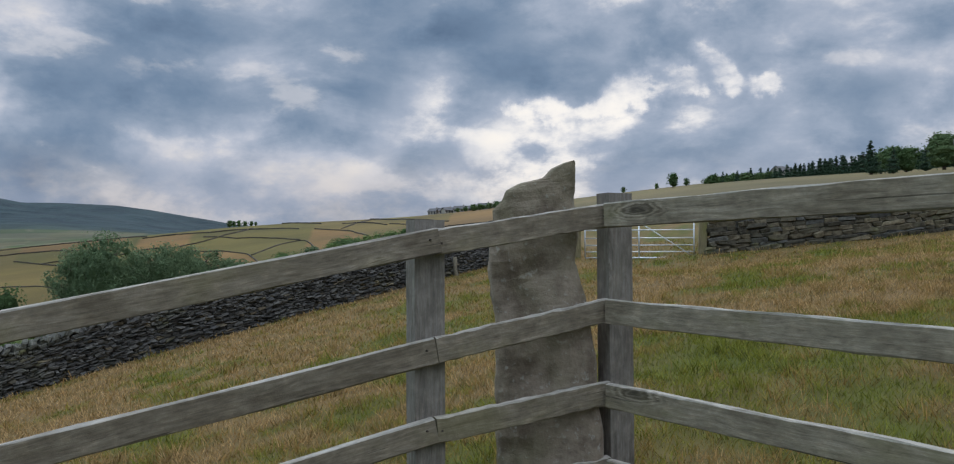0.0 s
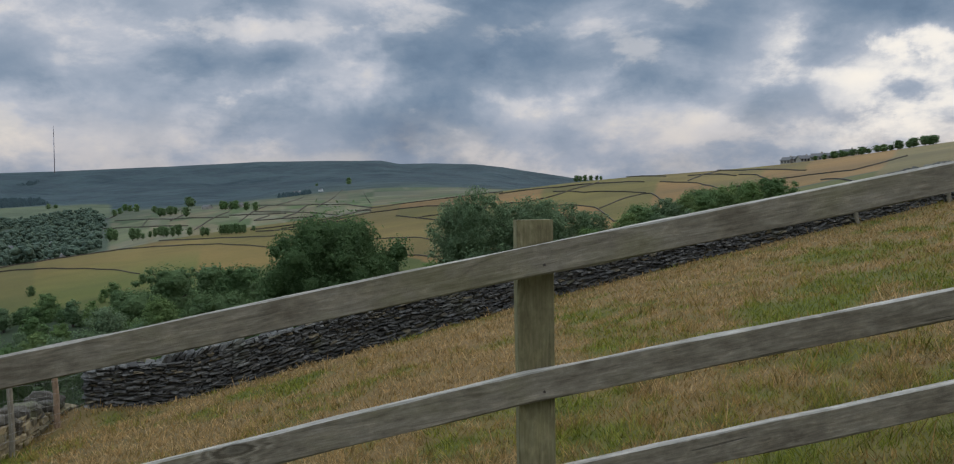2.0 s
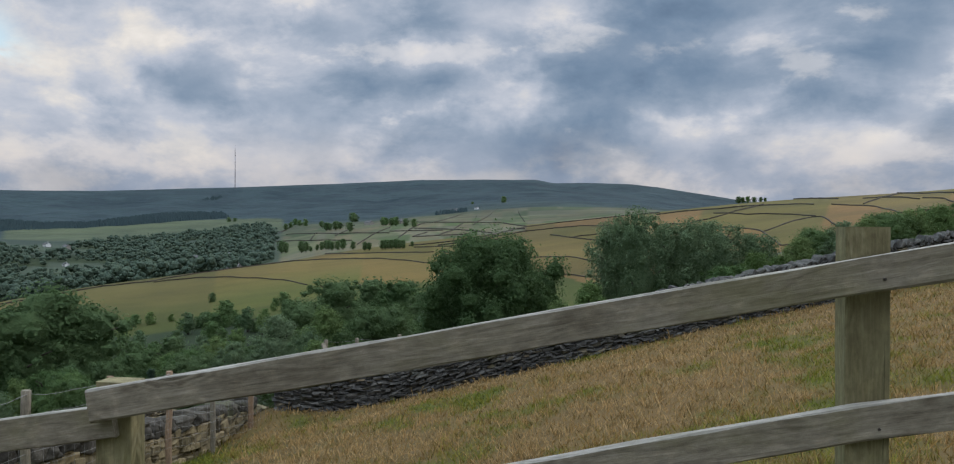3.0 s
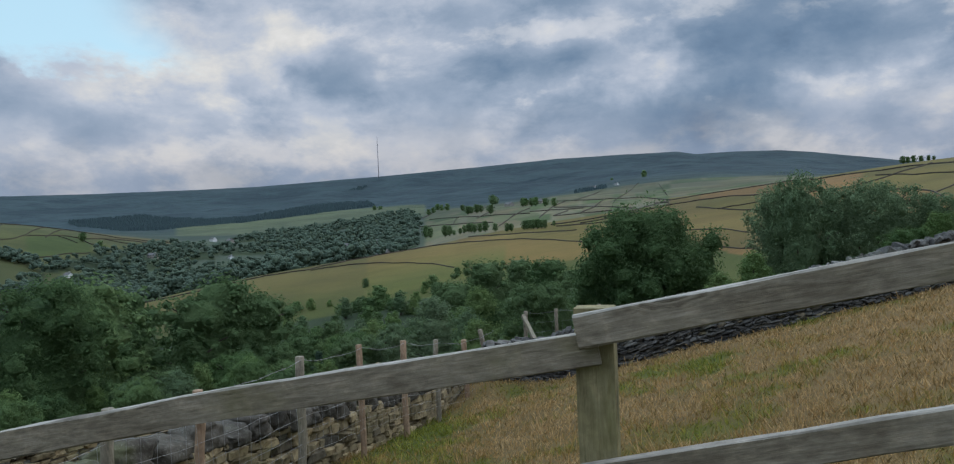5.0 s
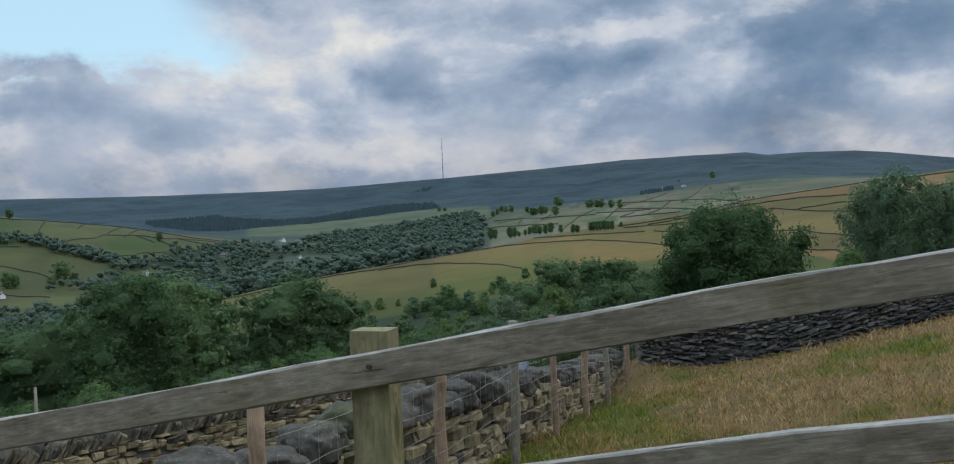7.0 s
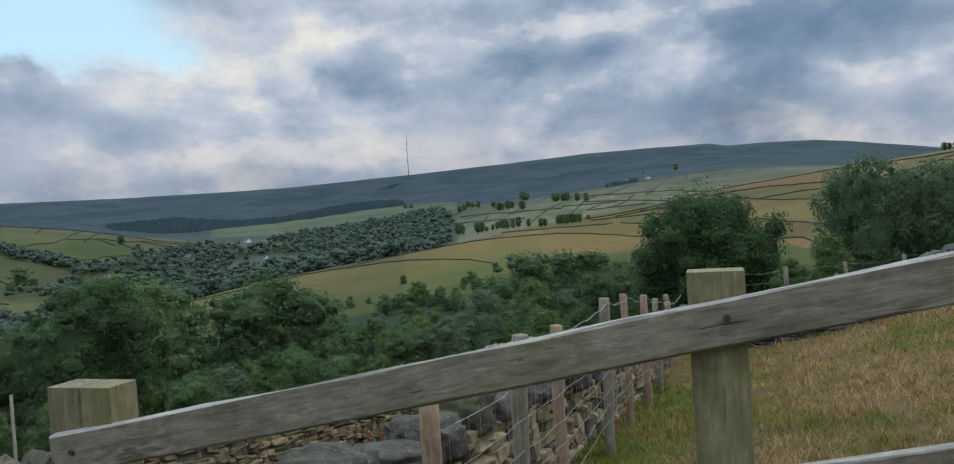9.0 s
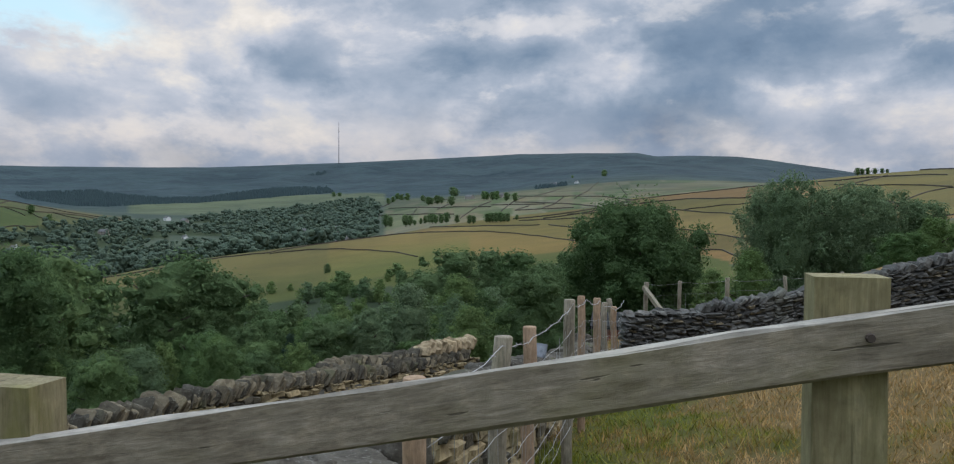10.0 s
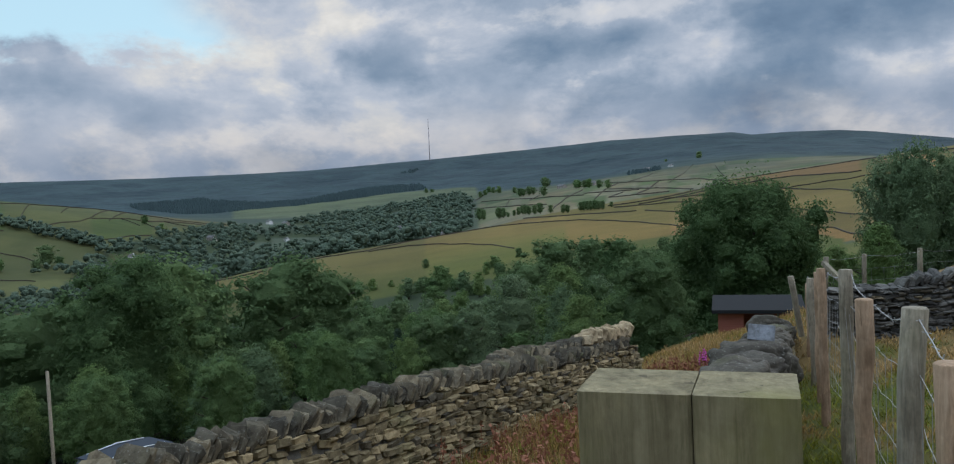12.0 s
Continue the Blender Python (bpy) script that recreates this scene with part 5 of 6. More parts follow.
def make_tree(name, label, seed, height, spread, base, n_blobs, leaves, size, mat, shape="round", level=1, fill=0.62):
    rng = np.random.default_rng(seed)
    tree = tagged(empty(name), label, "tree")
    blobs = crown_blobs(rng, height, spread, base, n_blobs, shape, 0.20 if fill < 0.6 else 0.12)
    v, f = leaf_cloud(rng, blobs, leaves, size)
    hv, hf = hearts(rng, blobs[:-5], fill, level)
    cv, cf = hearts(rng, blobs[-5:], 0.55 if fill < 0.5 else 0.66, 2)                  # the shaded heart of the tree
    hv, hf = np.concatenate([hv, cv]), np.concatenate([hf, cf + len(hv)])
    f = [tuple(q) for q in f] + [tuple(q) for q in hf + len(v)]
    v = np.concatenate([v, hv])
    verts, faces = [], []
    rad = 0.030 * height
    bend = [(rng.normal(0, 0.06), rng.normal(0, 0.06)) for _ in range(7)]
    trunk = [Vector((bend[i][0] * i / 3, bend[i][1] * i / 3, -0.4 + (height * 0.82 + 0.4) * i / 6)) for i in range(7)]
    tv, tf = tube_data(trunk, [rad * k for k in (1.25, 1, 0.85, 0.68, 0.5, 0.32, 0.12)], 8)
    verts += tv
    faces += tf
    for bx, by, bz, br in blobs[:-5: max(len(blobs) // 12, 1)]:
        zs = max(min(bz - 0.22 * height, height * 0.7), height * 0.12)
        u = (zs + 0.4) / (height * 0.82 + 0.4) * 6
        i = min(int(u), 5)
        s = trunk[i].lerp(trunk[i + 1], u - i)
        e = Vector((bx, by, bz))
        lv, lf = tube_data([s, s.lerp(e, 0.5) + Vector((0, 0, 0.04 * height)), e], [rad * 0.42, rad * 0.28, rad * 0.08], 6, True, len(verts))
        verts += lv
        faces += lf
    part("trunk", mesh_of("trunk", verts, faces, M_BARK, True), tree)
    crown = mesh_of("crown", v, f, mat)
    part("crown", crown, tree)
    return tree


def top_height(az, r, el):
    """Height of a tree at azimuth and distance whose head stands at elevation el from the path."""
    x, y = at_azimuth(az, r)
    return max(-0.45 + r * math.tan(radians(el)) - ground_at(x, y), 2.0)


def build_trees():
    rng = random.Random(12)
    kinds = [("oak", "dark full-crowned oak in the valley wood", 0, "round", 3.9, 0.16), ("sycamore", "dense green sycamore in the valley wood", 1, "round", 3.5, 0.14),
             ("ash", "light green ash with an airy crown", 2, "tall", 2.9, 0.12), ("willow", "grey-green willow with a soft loose crown", 3, "tall", 3.1, 0.12),
             ("pine", "dark conifer among the broadleaves", 4, "cone", 2.3, 0.05)]
    stock = []
    for i, (nm, lb, mi, shape, spread, base) in enumerate(kinds):
        for v in range(6):
            near, mid = v < 2, v < 4
            cone = shape == "cone"
            stock.append((nm, make_tree(nm + "_tree", lb, 700 + i * 10 + v, 10.0, spread * (1 + 0.12 * (v % 2)), base * 10, (46 if near else 34 if mid else 22), (8600 if near else 3600 if mid else 1000),
                                        (0.094 if near else 0.145 if mid else 0.25) * (0.85 if cone else 1.0), M_LEAF[mi], shape, 1, 0.54 if mi in (2, 3) else 0.62)))
    used = set()

    def set_tree(index, x, y, h, widen=1.0):
        away = math.hypot(x - HUB.x, y - HUB.y)
        index = (index // 2) * 6 + index % 2 + (0 if away < 112 else 2 if away < 165 else 4)
        nm, src = stock[index]
        if index not in used:
            used.add(index)
            s = h / 10.0
            src.matrix_basis = Matrix.LocRotScale((x, y, ground_at(x, y) - 0.1), None, (s * widen, s * widen, s))
            return src
        # copies keep the source's scale, so undo it
        k = src.scale
        s = h / 10.0
        m = Matrix.LocRotScale((x, y, ground_at(x, y) - 0.1), Euler((0, 0, rng.uniform(0, 6.28))), (s * widen / k[0], s * widen / k[1], s / k[2]))
        return copy_thing(src, m)

    # single trees with a place of their own
    big = make_tree("oak_tree", "great dark round oak standing above the other trees", 811, 12.0, 6.4, 0.7, 110, 46000, 0.125, M_LEAF[0], "round", 1)
    x, y = at_azimuth(26.4, 78)
    big.matrix_basis = Matrix.LocRotScale((x, y, ground_at(x, y)), None, (1.12, 1.12, top_height(26.4, 78, -0.45) / 12.0))
    ash = make_tree("ash_tree", "tall spreading ash rising above the valley wood", 921, 10.0, 3.5, 0.8, 80, 24000, 0.078, M_LEAF[0], "round", 1)
    x, y = at_azimuth(68.2, 112)
    s = top_height(68.2, 112, -2.9) / 10.0
    ash.matrix_basis = Matrix.LocRotScale((x, y, ground_at(x, y) - 0.2), None, (s * 1.0, s * 1.0, s))
    for az, r, el, sp in ((17.6, 78, 0.9, 3.4), (16.2, 76, 1.75, 3.8), (14.2, 82, 0.7, 3.6), (12.6, 78, 1.15, 3.8), (10.8, 82, 0.9, 3.6), (8.6, 84, 0.1, 3.2)):
        x, y = at_azimuth(az, r)
        w = make_tree("birch_tree", "soft grey-green birch with drooping outer twigs", int(az * 10), 10.0, sp, 0.3, 70, 15000, 0.100, M_LEAF[3], "round", 1, 0.38)
        w.matrix_basis = Matrix.LocRotScale((x, y, ground_at(x, y)), None, (1, 1, top_height(az, r, el) / 10.0))
    for az, r, el, idx in ((18.6, 62, -3.2, 4), (9.8, 66, -1.9, 2), (6.5, 70, -1.2, 5), (3.8, 74, 0.5, 2), (1.5, 74, 1.3, 4), (5.2, 70, 0.1, 4), (2.6, 72, 1.1, 6), (0.2, 76, 1.6, 2), (-2.3, 80, 2.0, 4), (-3.8, 84, 2.2, 2), (4.5, 78, 0.6, 2), (0.9, 80, 1.5, 0), (-1.6, 84, 1.9, 2), (7.8, 68, -0.9, 5), (-0.9, 78, 1.8, 5), (21.0, 66, -4.6, 4), (22.8, 84, -4.1, 2), (-1.5, 120, 1.0, 2),
                           (39.2, 150, -3.4, 0), (36.8, 170, -3.4, 1), (34.8, 160, -3.5, 0), (32.6, 150, -4.3, 1), (38.6, 92, -5.2, 4), (42.2, 100, -5.7, 6), (41.0, 130, -4.9, 0), (30.6, 120, -4.6, 1),
                           (57.2, 150, -3.7, 0), (59.2, 145, -4.8, 0), (55.6, 150, -5.0, 1), (71.0, 130, -5.3, 0), (66.0, 140, -3.3, 3), (64.0, 170, -4.1, 0), (73.6, 120, -5.8, 1), (76.5, 130, -6.1, 0), (79, 130, -6.0, 2),
                           (52.8, 98, -9.6, 2), (55.5, 96, -9.2, 4), (47.5, 94, -8.3, 0), (70.5, 95, -9.7, 4), (50.5, 96, -9.0, 8), (36.3, 95, -6.0, 6), (33.5, 88, -6.4, 2)):
        x, y = at_azimuth(az, r)
        set_tree(idx, x, y, top_height(az, r, el), 1.15)
    skyline = span([26, 31, 36, 41, 44, 48, 55, 58, 61, 62.5, 64.5, 68, 70, 74, 82, 88], [-4.6, -4.7, -4.4, -5.4, -6.4, -7.0, -7.0, -7.5, -7.1, -5.4, -4.4, -4.2, -5.4, -6.1, -6.2, -6])
    count = 0
    for ring_r, step in ((57, 6.4), (66, 5.6), (75, 5.0), (85, 4.5), (96, 4.0), (108, 3.6), (121, 3.3), (135, 3.0), (150, 2.8), (168, 2.6), (190, 2.5), (216, 2.4), (250, 2.4), (290, 2.3), (335, 2.2)):
        az = 27.0 + rng.uniform(0, step)
        while az < 88:
            a, r = az + rng.uniform(-0.3, 0.3) * step, ring_r * rng.uniform(0.95, 1.06)
            az += step * 0.92
            if not in_near_wood(a, r) or count > 390:
                continue
            el = skyline(a) - 4.5 * rng.random() ** 1.3
            h = top_height(a, r, el)
            h = min(max(h, rng.uniform(4.5, 6.5)), 11)
            x, y = at_azimuth(a, r)
            set_tree(rng.choice((0, 0, 1, 1, 2, 2, 3, 4, 4, 5, 6, 7, 8)), x, y, h, rng.uniform(0.85, 1.2) * (8.5 / h) ** 0.35)
            count += 1
    for i in range(64):                                     # scrub thinning out up the spur
        az = rng.uniform(42.5, 63)
        r = rng.uniform(170, 262) + max(az - 50, 0) * 3.0
        h = rng.uniform(2.6, 5.2)
        x, y = at_azimuth(az, r)
        bush = set_tree(rng.choice((0, 1, 2, 3, 4, 5)), x, y, h, 1.35)
        bush.location.z -= 0.2 * h
    # scattered bushes on the spur and trees along the far field edges
    for az, r, h in ((48.1, 290, 4.5), (41.5, 262, 4.0), (53, 255, 3), (58, 262, 3), (62, 250, 3), (47, 268, 3)):
        x, y = at_azimuth(az, r)
        bush = set_tree(0, x, y, h, 0.9)
        bush.location.z -= 0.22 * h
    row = ((44.1, 915, 16), (43.8, 900, 13), (42.7, 812, 14), (42.4, 806, 12), (42.07, 790, 6), (41.64, 776, 7), (41.3, 760, 9), (41.0, 747, 10), (40.8, 720, 10), (40.57, 686, 9), (40.2, 660, 9), (39.8, 643, 13), (39.08, 596, 9),
           (38.2, 530, 9), (37.9, 524, 8), (36.97, 511, 9), (36.75, 507, 9), (36.55, 503, 9), (36.3, 497, 9), (36.0, 491, 9), (35.75, 485, 8), (35.49, 480, 8), (34.86, 496, 5))
    for az, r, h in row:
        x, y = at_azimuth(az, r)
        set_tree(rng.choice((0, 1, 0)), x, y, h * (0.70 if r < 660 else 0.9), 0.95)
    for az, r, h in ((41.14, 1305, 14), (40.9, 1300, 12), (40.5, 1276, 15), (40.2, 1290, 12), (39.5, 1139, 14), (39.4, 1900, 24), (39.2, 1850, 20), (41.5, 1642, 14), (37.2, 1269, 14), (37.0, 1260, 13), (36.6, 1210, 13), (36.3, 1200, 14), (35.6, 1130, 12), (35.0, 1083, 12), (42.6, 1825, 18), (43.0, 1850, 16), (43.3, 1904, 18), (43.6, 1800, 14), (43.9, 1705, 14), (47.7, 2250, 16), (47.3, 2240, 14), (28.8, 2200, 22), (31.0, 2300, 12), (12.6, 770, 7), (12.3, 772, 6), (12.0, 775, 6.5), (11.6, 780, 5.5), (11.2, 778, 5), (10.9, 775, 4),
                     (-14.9, 440, 3.5), (-18.3, 400, 7), (-17.2, 402, 3), (-19.2, 405, 4), (75, 1300, 14), (66.5, 1180, 13), (75.3, 799, 15), (74.9, 802, 12), (72.3, 825, 20), (72.9, 800, 10), (71.6, 815, 11), (65.5, 1094, 14)):
        x, y = at_azimuth(az, r)
        set_tree(rng.choice((0, 1, 3)), x, y, h, 1.15)
    for i in range(104):                                    # conifer belt on the skyline above the pasture
        az = -20.5 - 16.0 * (i / 104) + rng.uniform(-0.2, 0.2)
        x, y = at_azimuth(az, 440 + rng.uniform(-35, 45))
        h = rng.uniform(6, 8.5) + 4 * min(max((-25 - az) / 8, 0), 1)
        pointed = az < -25 or rng.random() < 0.25
        belt_tree = set_tree(rng.choice((8, 9)) if pointed else rng.choice((0, 1)), x, y, h * (1.2 if pointed else 0.8), 1.5)
        belt_tree.location.z -= 0.25 * h
    for i in range(26):                                     # gardens of the hilltop village
        az = -3.0 - 7.0 * i / 26 + rng.uniform(-0.2, 0.2)
        x, y = at_azimuth(az, rng.uniform(560, 640))
        set_tree(rng.choice((0, 1, 3)), x, y, rng.uniform(3.0, 5.0) + max(-5 - az, 0) * 0.4, 1.7)
    for i in range(12):
        x, y = at_azimuth(-29 - rng.uniform(0, 8), rng.uniform(250, 330))
        set_tree(rng.choice((8, 9, 1)), x, y, rng.uniform(7, 11), 1.4)
    for index, (nm, src) in enumerate(stock):
        if index not in used:
            for c in list(src.children):
                bpy.data.objects.remove(c)
            bpy.data.objects.remove(src)


build_trees()


def far_wood(name, label, spots, size, seed, mat):
    """Distant woodland: leafy heads merged into one cover."""
    rng = np.random.default_rng(seed)
    vs, fs, n = [], [], 0
    for az, r, s in spots:
        x, y = at_azimuth(az, r)
        z = ground_at(x, y)
        h = size * s
        blobs = [(x + rng.normal(0, h * 0.20), y + rng.normal(0, h * 0.20), z + h * rng.uniform(0.28, 0.72), h * rng.uniform(0.17, 0.30)) for _ in range(5)]
        v, f = leaf_cloud(rng, blobs, 40 if r < 900 else 14, h * (0.050 if r < 900 else 0.065))
        hv, hf = hearts(rng, blobs[:4] if r < 1000 else blobs[:3], 0.90, 1)
        vs.append(hv)
        fs += (hf + n).tolist()
        n += len(hv)
        vs.append(v)
        fs += (f + n).tolist()
        n += len(v)
    me = mesh_of(name, np.concatenate(vs), fs, mat)
    tagged(new(name, me), label, "woodland", kind="stuff")


def conifer_block(name, label, spots, size, seed, mat):
    """A forestry block: close-set tapering spires."""
    rng = np.random.default_rng(seed)
    az, r, s = np.array(spots).T
    a = np.radians(az)
    x, y = HUB.x - np.sin(a) * r, HUB.y + np.cos(a) * r
    z = land(x, y)
    k = np.arange(6) * np.pi / 3
    h = size * s
    ring = np.stack([x[:, None] + np.cos(k) * (h * 0.45)[:, None], y[:, None] + np.sin(k) * (h * 0.45)[:, None], np.repeat((z - 1.0)[:, None], 6, 1)], 2)
    tip = np.stack([x + rng.normal(0, 0.4, len(x)), y, z + h], 1)[:, None]
    v = np.concatenate([ring, tip], 1).reshape(-1, 3)
    base = np.arange(len(x))[:, None, None] * 7
    f = (np.array([(i, (i + 1) % 6, 6) for i in range(6)])[None] + base).reshape(-1, 3)
    tagged(new(name, mesh_of(name, v, f, mat)), label, "woodland", kind="stuff")


def build_far_woods():
    rng = random.Random(77)
    spots = []
    while len(spots) < 2500:
        az, r = rng.uniform(44, 80), math.sqrt(rng.uniform(420**2, 2050**2))
        if in_valley_wood(az, r):
            spots.append((az, r, rng.uniform(0.45, 1.15) * (1.15 if r > 1200 else 1.0)))
    for az, r in ((66.2, 1010), (69.5, 690), (70.5, 730), (71.4, 780), (72.4, 800), (72.9, 770), (70.0, 790), (71.0, 760), (72.0, 770), (70.6, 800)):
        spots.append((az, r, 0.8))
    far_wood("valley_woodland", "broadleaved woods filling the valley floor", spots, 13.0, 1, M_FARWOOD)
    strip = []
    while len(strip) < 5000:
        az, r = rng.uniform(47.5, 67.5), rng.uniform(2100, 2780)
        if inside(PLANTATION, az, r):
            strip.append((az, r, rng.uniform(0.7, 1.15)))
    for _ in range(160):
        u = rng.random()
        strip.append((51.3 - 3.0 * u + rng.gauss(0, 0.08), 3063 + 333 * u + rng.uniform(-40, 40), rng.uniform(0.5, 1.0)))
    for _ in range(70):
        strip.append((33.6 - 2.2 * rng.random(), 1930 + rng.uniform(-60, 60), rng.uniform(0.6, 1.0)))
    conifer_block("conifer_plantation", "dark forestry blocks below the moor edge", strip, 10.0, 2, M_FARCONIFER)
    belt = []
    for _ in range(250):
        az = rng.uniform(69.2, 80)
        r = float(np.interp(az, [69.2, 69.7, 71.3, 72.3, 73.4, 74.7, 80], [921, 957, 1005, 1015, 1051, 1060, 1075])) + rng.uniform(-26, 26)
        belt.append((az, r, rng.uniform(0.6, 1.1)))
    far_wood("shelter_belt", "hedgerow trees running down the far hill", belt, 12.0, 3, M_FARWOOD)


build_far_woods()


# ---------------------------------------------------------------- far field walls
def build_far_walls():
    heap = Heap()

    def run(points, width=0.45):
        xy = [at_azimuth(a, r) for a, r in points]
        z = land([p[0] for p in xy], [p[1] for p in xy])
        verts, faces = [], []
        for i, (x, y) in enumerate(xy):
            a, b = xy[max(i - 1, 0)], xy[min(i + 1, len(xy) - 1)]
            d = Vector((b[0] - a[0], b[1] - a[1], 0)).normalized()
            s = Vector((-d.y, d.x, 0)) * width / 2
            high = float(np.interp(points[i][1], [150, 300, 500, 1000], [0.22, 0.36, 0.70, 1.2]))
            for off, h in ((s, -0.5), (s * 0.6, high), (-s * 0.6, high), (-s, -0.5)):
                verts.append((x + off.x, y + off.y, z[i] + h * (0.80 + 0.34 * random.random())))
        for i in range(len(xy) - 1):
            for j in range(4):
                k = (j + 1) % 4
                faces.append((i * 4 + j, i * 4 + k, i * 4 + 4 + k, i * 4 + 4 + j))
        heap.add(verts, faces)

    def wooded(a, r):
        return in_near_wood(a, r) or in_valley_wood(a, r)

    for pts in list(BOUNDS.values()) + CROSS + CROSS_FAR:
        n = len(pts) * 9
        us = np.linspace(0, len(pts) - 1, n)
        ks = np.arange(len(pts))
        azs, rs = np.interp(us, ks, [p[0] for p in pts]), np.interp(us, ks, [p[1] for p in pts])
        seg = []
        for a, r in zip(azs, rs):
            r = r * (1 + 0.004 * math.sin(a * 3.1))
            if wooded(a, r):
                if len(seg) > 2:
                    run(seg)
                seg = []
            else:
                seg.append((a, r))
        if len(seg) > 2:
            run(seg)
    # down the edge of the open spur
    run([(a, float(np.interp(a, [55.2, 58.9, 61.3, 63.3, 65.2], [430, 415, 439, 488, 511]))) for a in np.arange(55.2, 65.4, 0.4)])
    me = heap.mesh("field_walls", M_FIELD_STONE)
    tagged(new("field_walls", me), "dark dry stone walls dividing the hillside fields", "stone wall", kind="stuff")


build_far_walls()


# ---------------------------------------------------------------- buildings
def build_house(x, y, long, deep, eaves, turn, wall, label, name="house", chimney=True, windows=3):
    z = ground_at(x, y) - 0.5
    h = tagged(empty(name, (x, y, z)), label, "house")
    base = pose(x, y, z, 0, 0, turn)
    ridge = eaves + deep * 0.36
    L, D = long / 2, deep / 2
    v = [(-L, -D, 0), (L, -D, 0), (L, D, 0), (-L, D, 0), (-L, -D, eaves), (L, -D, eaves), (L, D, eaves), (-L, D, eaves), (-L, 0, ridge), (L, 0, ridge)]
    f = [(0, 1, 5, 4), (2, 3, 7, 6), (1, 2, 6, 9, 5), (3, 0, 4, 8, 7), (3, 2, 1, 0)]
    part("wall", mesh_of("wall", v, f, wall), h, base)
    o = 0.35
    slope = (ridge - eaves) / D
    v = []
    for up in (0.06, 0.26):
        for sx in (-L - o, L + o):
            for sy, zz in ((-D - o, eaves - o * slope), (0, ridge), (D + o, eaves - o * slope)):
                v.append((sx, sy, zz + up))
    f = [(0, 1, 4, 3), (1, 2, 5, 4), (6, 9, 10, 7), (7, 10, 11, 8), (0, 3, 9, 6), (2, 8, 11, 5), (0, 6, 7, 1), (1, 7, 8, 2), (3, 4, 10, 9), (4, 5, 11, 10)]
    me = mesh_of("roof", v, f, M_ROOF)
    fix(me)
    part("roof", me, h, base)
    if chimney:
        cv = [(sx * 0.45 + L * 0.7, sy * 0.35, zz) for zz in (ridge - 0.6, ridge + 1.1) for sx, sy in ((-1, -1), (1, -1), (1, 1), (-1, 1))]
        cf = [(0, 1, 5, 4), (1, 2, 6, 5), (2, 3, 7, 6), (3, 0, 4, 7), (4, 5, 6, 7)]
        part("chimney", mesh_of("chimney", cv, cf, wall), h, base)
    for row in range(2 if eaves > 4 else 1):
        for i in range(windows):
            cx = -L + long * (i + 0.5) / windows
            zc = 1.6 + 2.6 * row
            for sy in (-1, 1):
                yy = sy * (D + 0.03)
                wv = [(cx + a * 0.55, yy + c * 0.06, zc + b * 0.7) for c in (-1, 1) for a, b in ((-1, -1), (1, -1), (1, 1), (-1, 1))]
                wf = [(0, 1, 2, 3), (4, 5, 6, 7), (0, 1, 5, 4), (1, 2, 6, 5), (2, 3, 7, 6), (3, 0, 4, 7)]
                part("window", mesh_of("window", wv, wf, M_GLASS), h, base)
    return h


rh = random.Random(9)
for i in range(14):                                        # the hilltop village
    x, y = at_azimuth(-1.4 - 0.30 * i + rh.uniform(-0.1, 0.1), 650 + rh.uniform(-60, 70))
    build_house(x, y, rh.uniform(7, 12), 6, rh.uniform(2.2, 3.0), rh.uniform(-35, 35), M_HOUSE, "gritstone cottage with slate roof in the hilltop village")
for i in range(13):                                        # estate in the valley
    x, y = at_azimuth(75.7 + 0.30 * i, 700 + rh.uniform(-35, 35))
    build_house(x, y, rh.uniform(6, 8), 5, 2.8, rh.uniform(-40, 40), M_HOUSE if i % 3 else M_RENDER, "pale house on the small valley estate")
for az, r, lg, wall, lb in ((-25.2, 470, 11, M_HOUSE, "stone house among the hilltop conifers"), (58.6, 1475, 12, M_RENDER, "white farmhouse on the valley side"), (57.5, 1430, 16, M_HOUSE, "low stone farm building"), (62.4, 1090, 11, M_HOUSE, "grey stone house among the valley trees"), (57.5, 1110, 8, M_RENDER, "pale cottage in a valley clearing"), (67.4, 880, 8, M_RENDER, "pale cottage by the valley meadow"), (47.0, 640, 16, M_HOUSE, "stone barn beside the spur"), (36.2, 1330, 18, M_HOUSE, "stone farmhouse in the pale fields"), (30.7, 1960, 10, M_RENDER, "white farmhouse on the far fields"),
                            (47.4, 1050, 20, M_HOUSE, "stone house among the valley trees"), (32.3, 1950, 16, M_RENDER, "pale farmhouse on the far fields"),
                            (38.2, 1430, 20, M_HOUSE, "stone farmhouse among trees"), (72.5, 170, 14, M_HOUSE, "slate-roofed house hidden in the wood"), (49.5, 1100, 14, M_RENDER, "pale cottage among the valley trees")):
    x, y = at_azimuth(az, r)
    build_house(x, y, lg, min(8, lg * 0.65), 4.6 if lg > 10 else 3.2, rh.uniform(-30, 30), wall, lb)


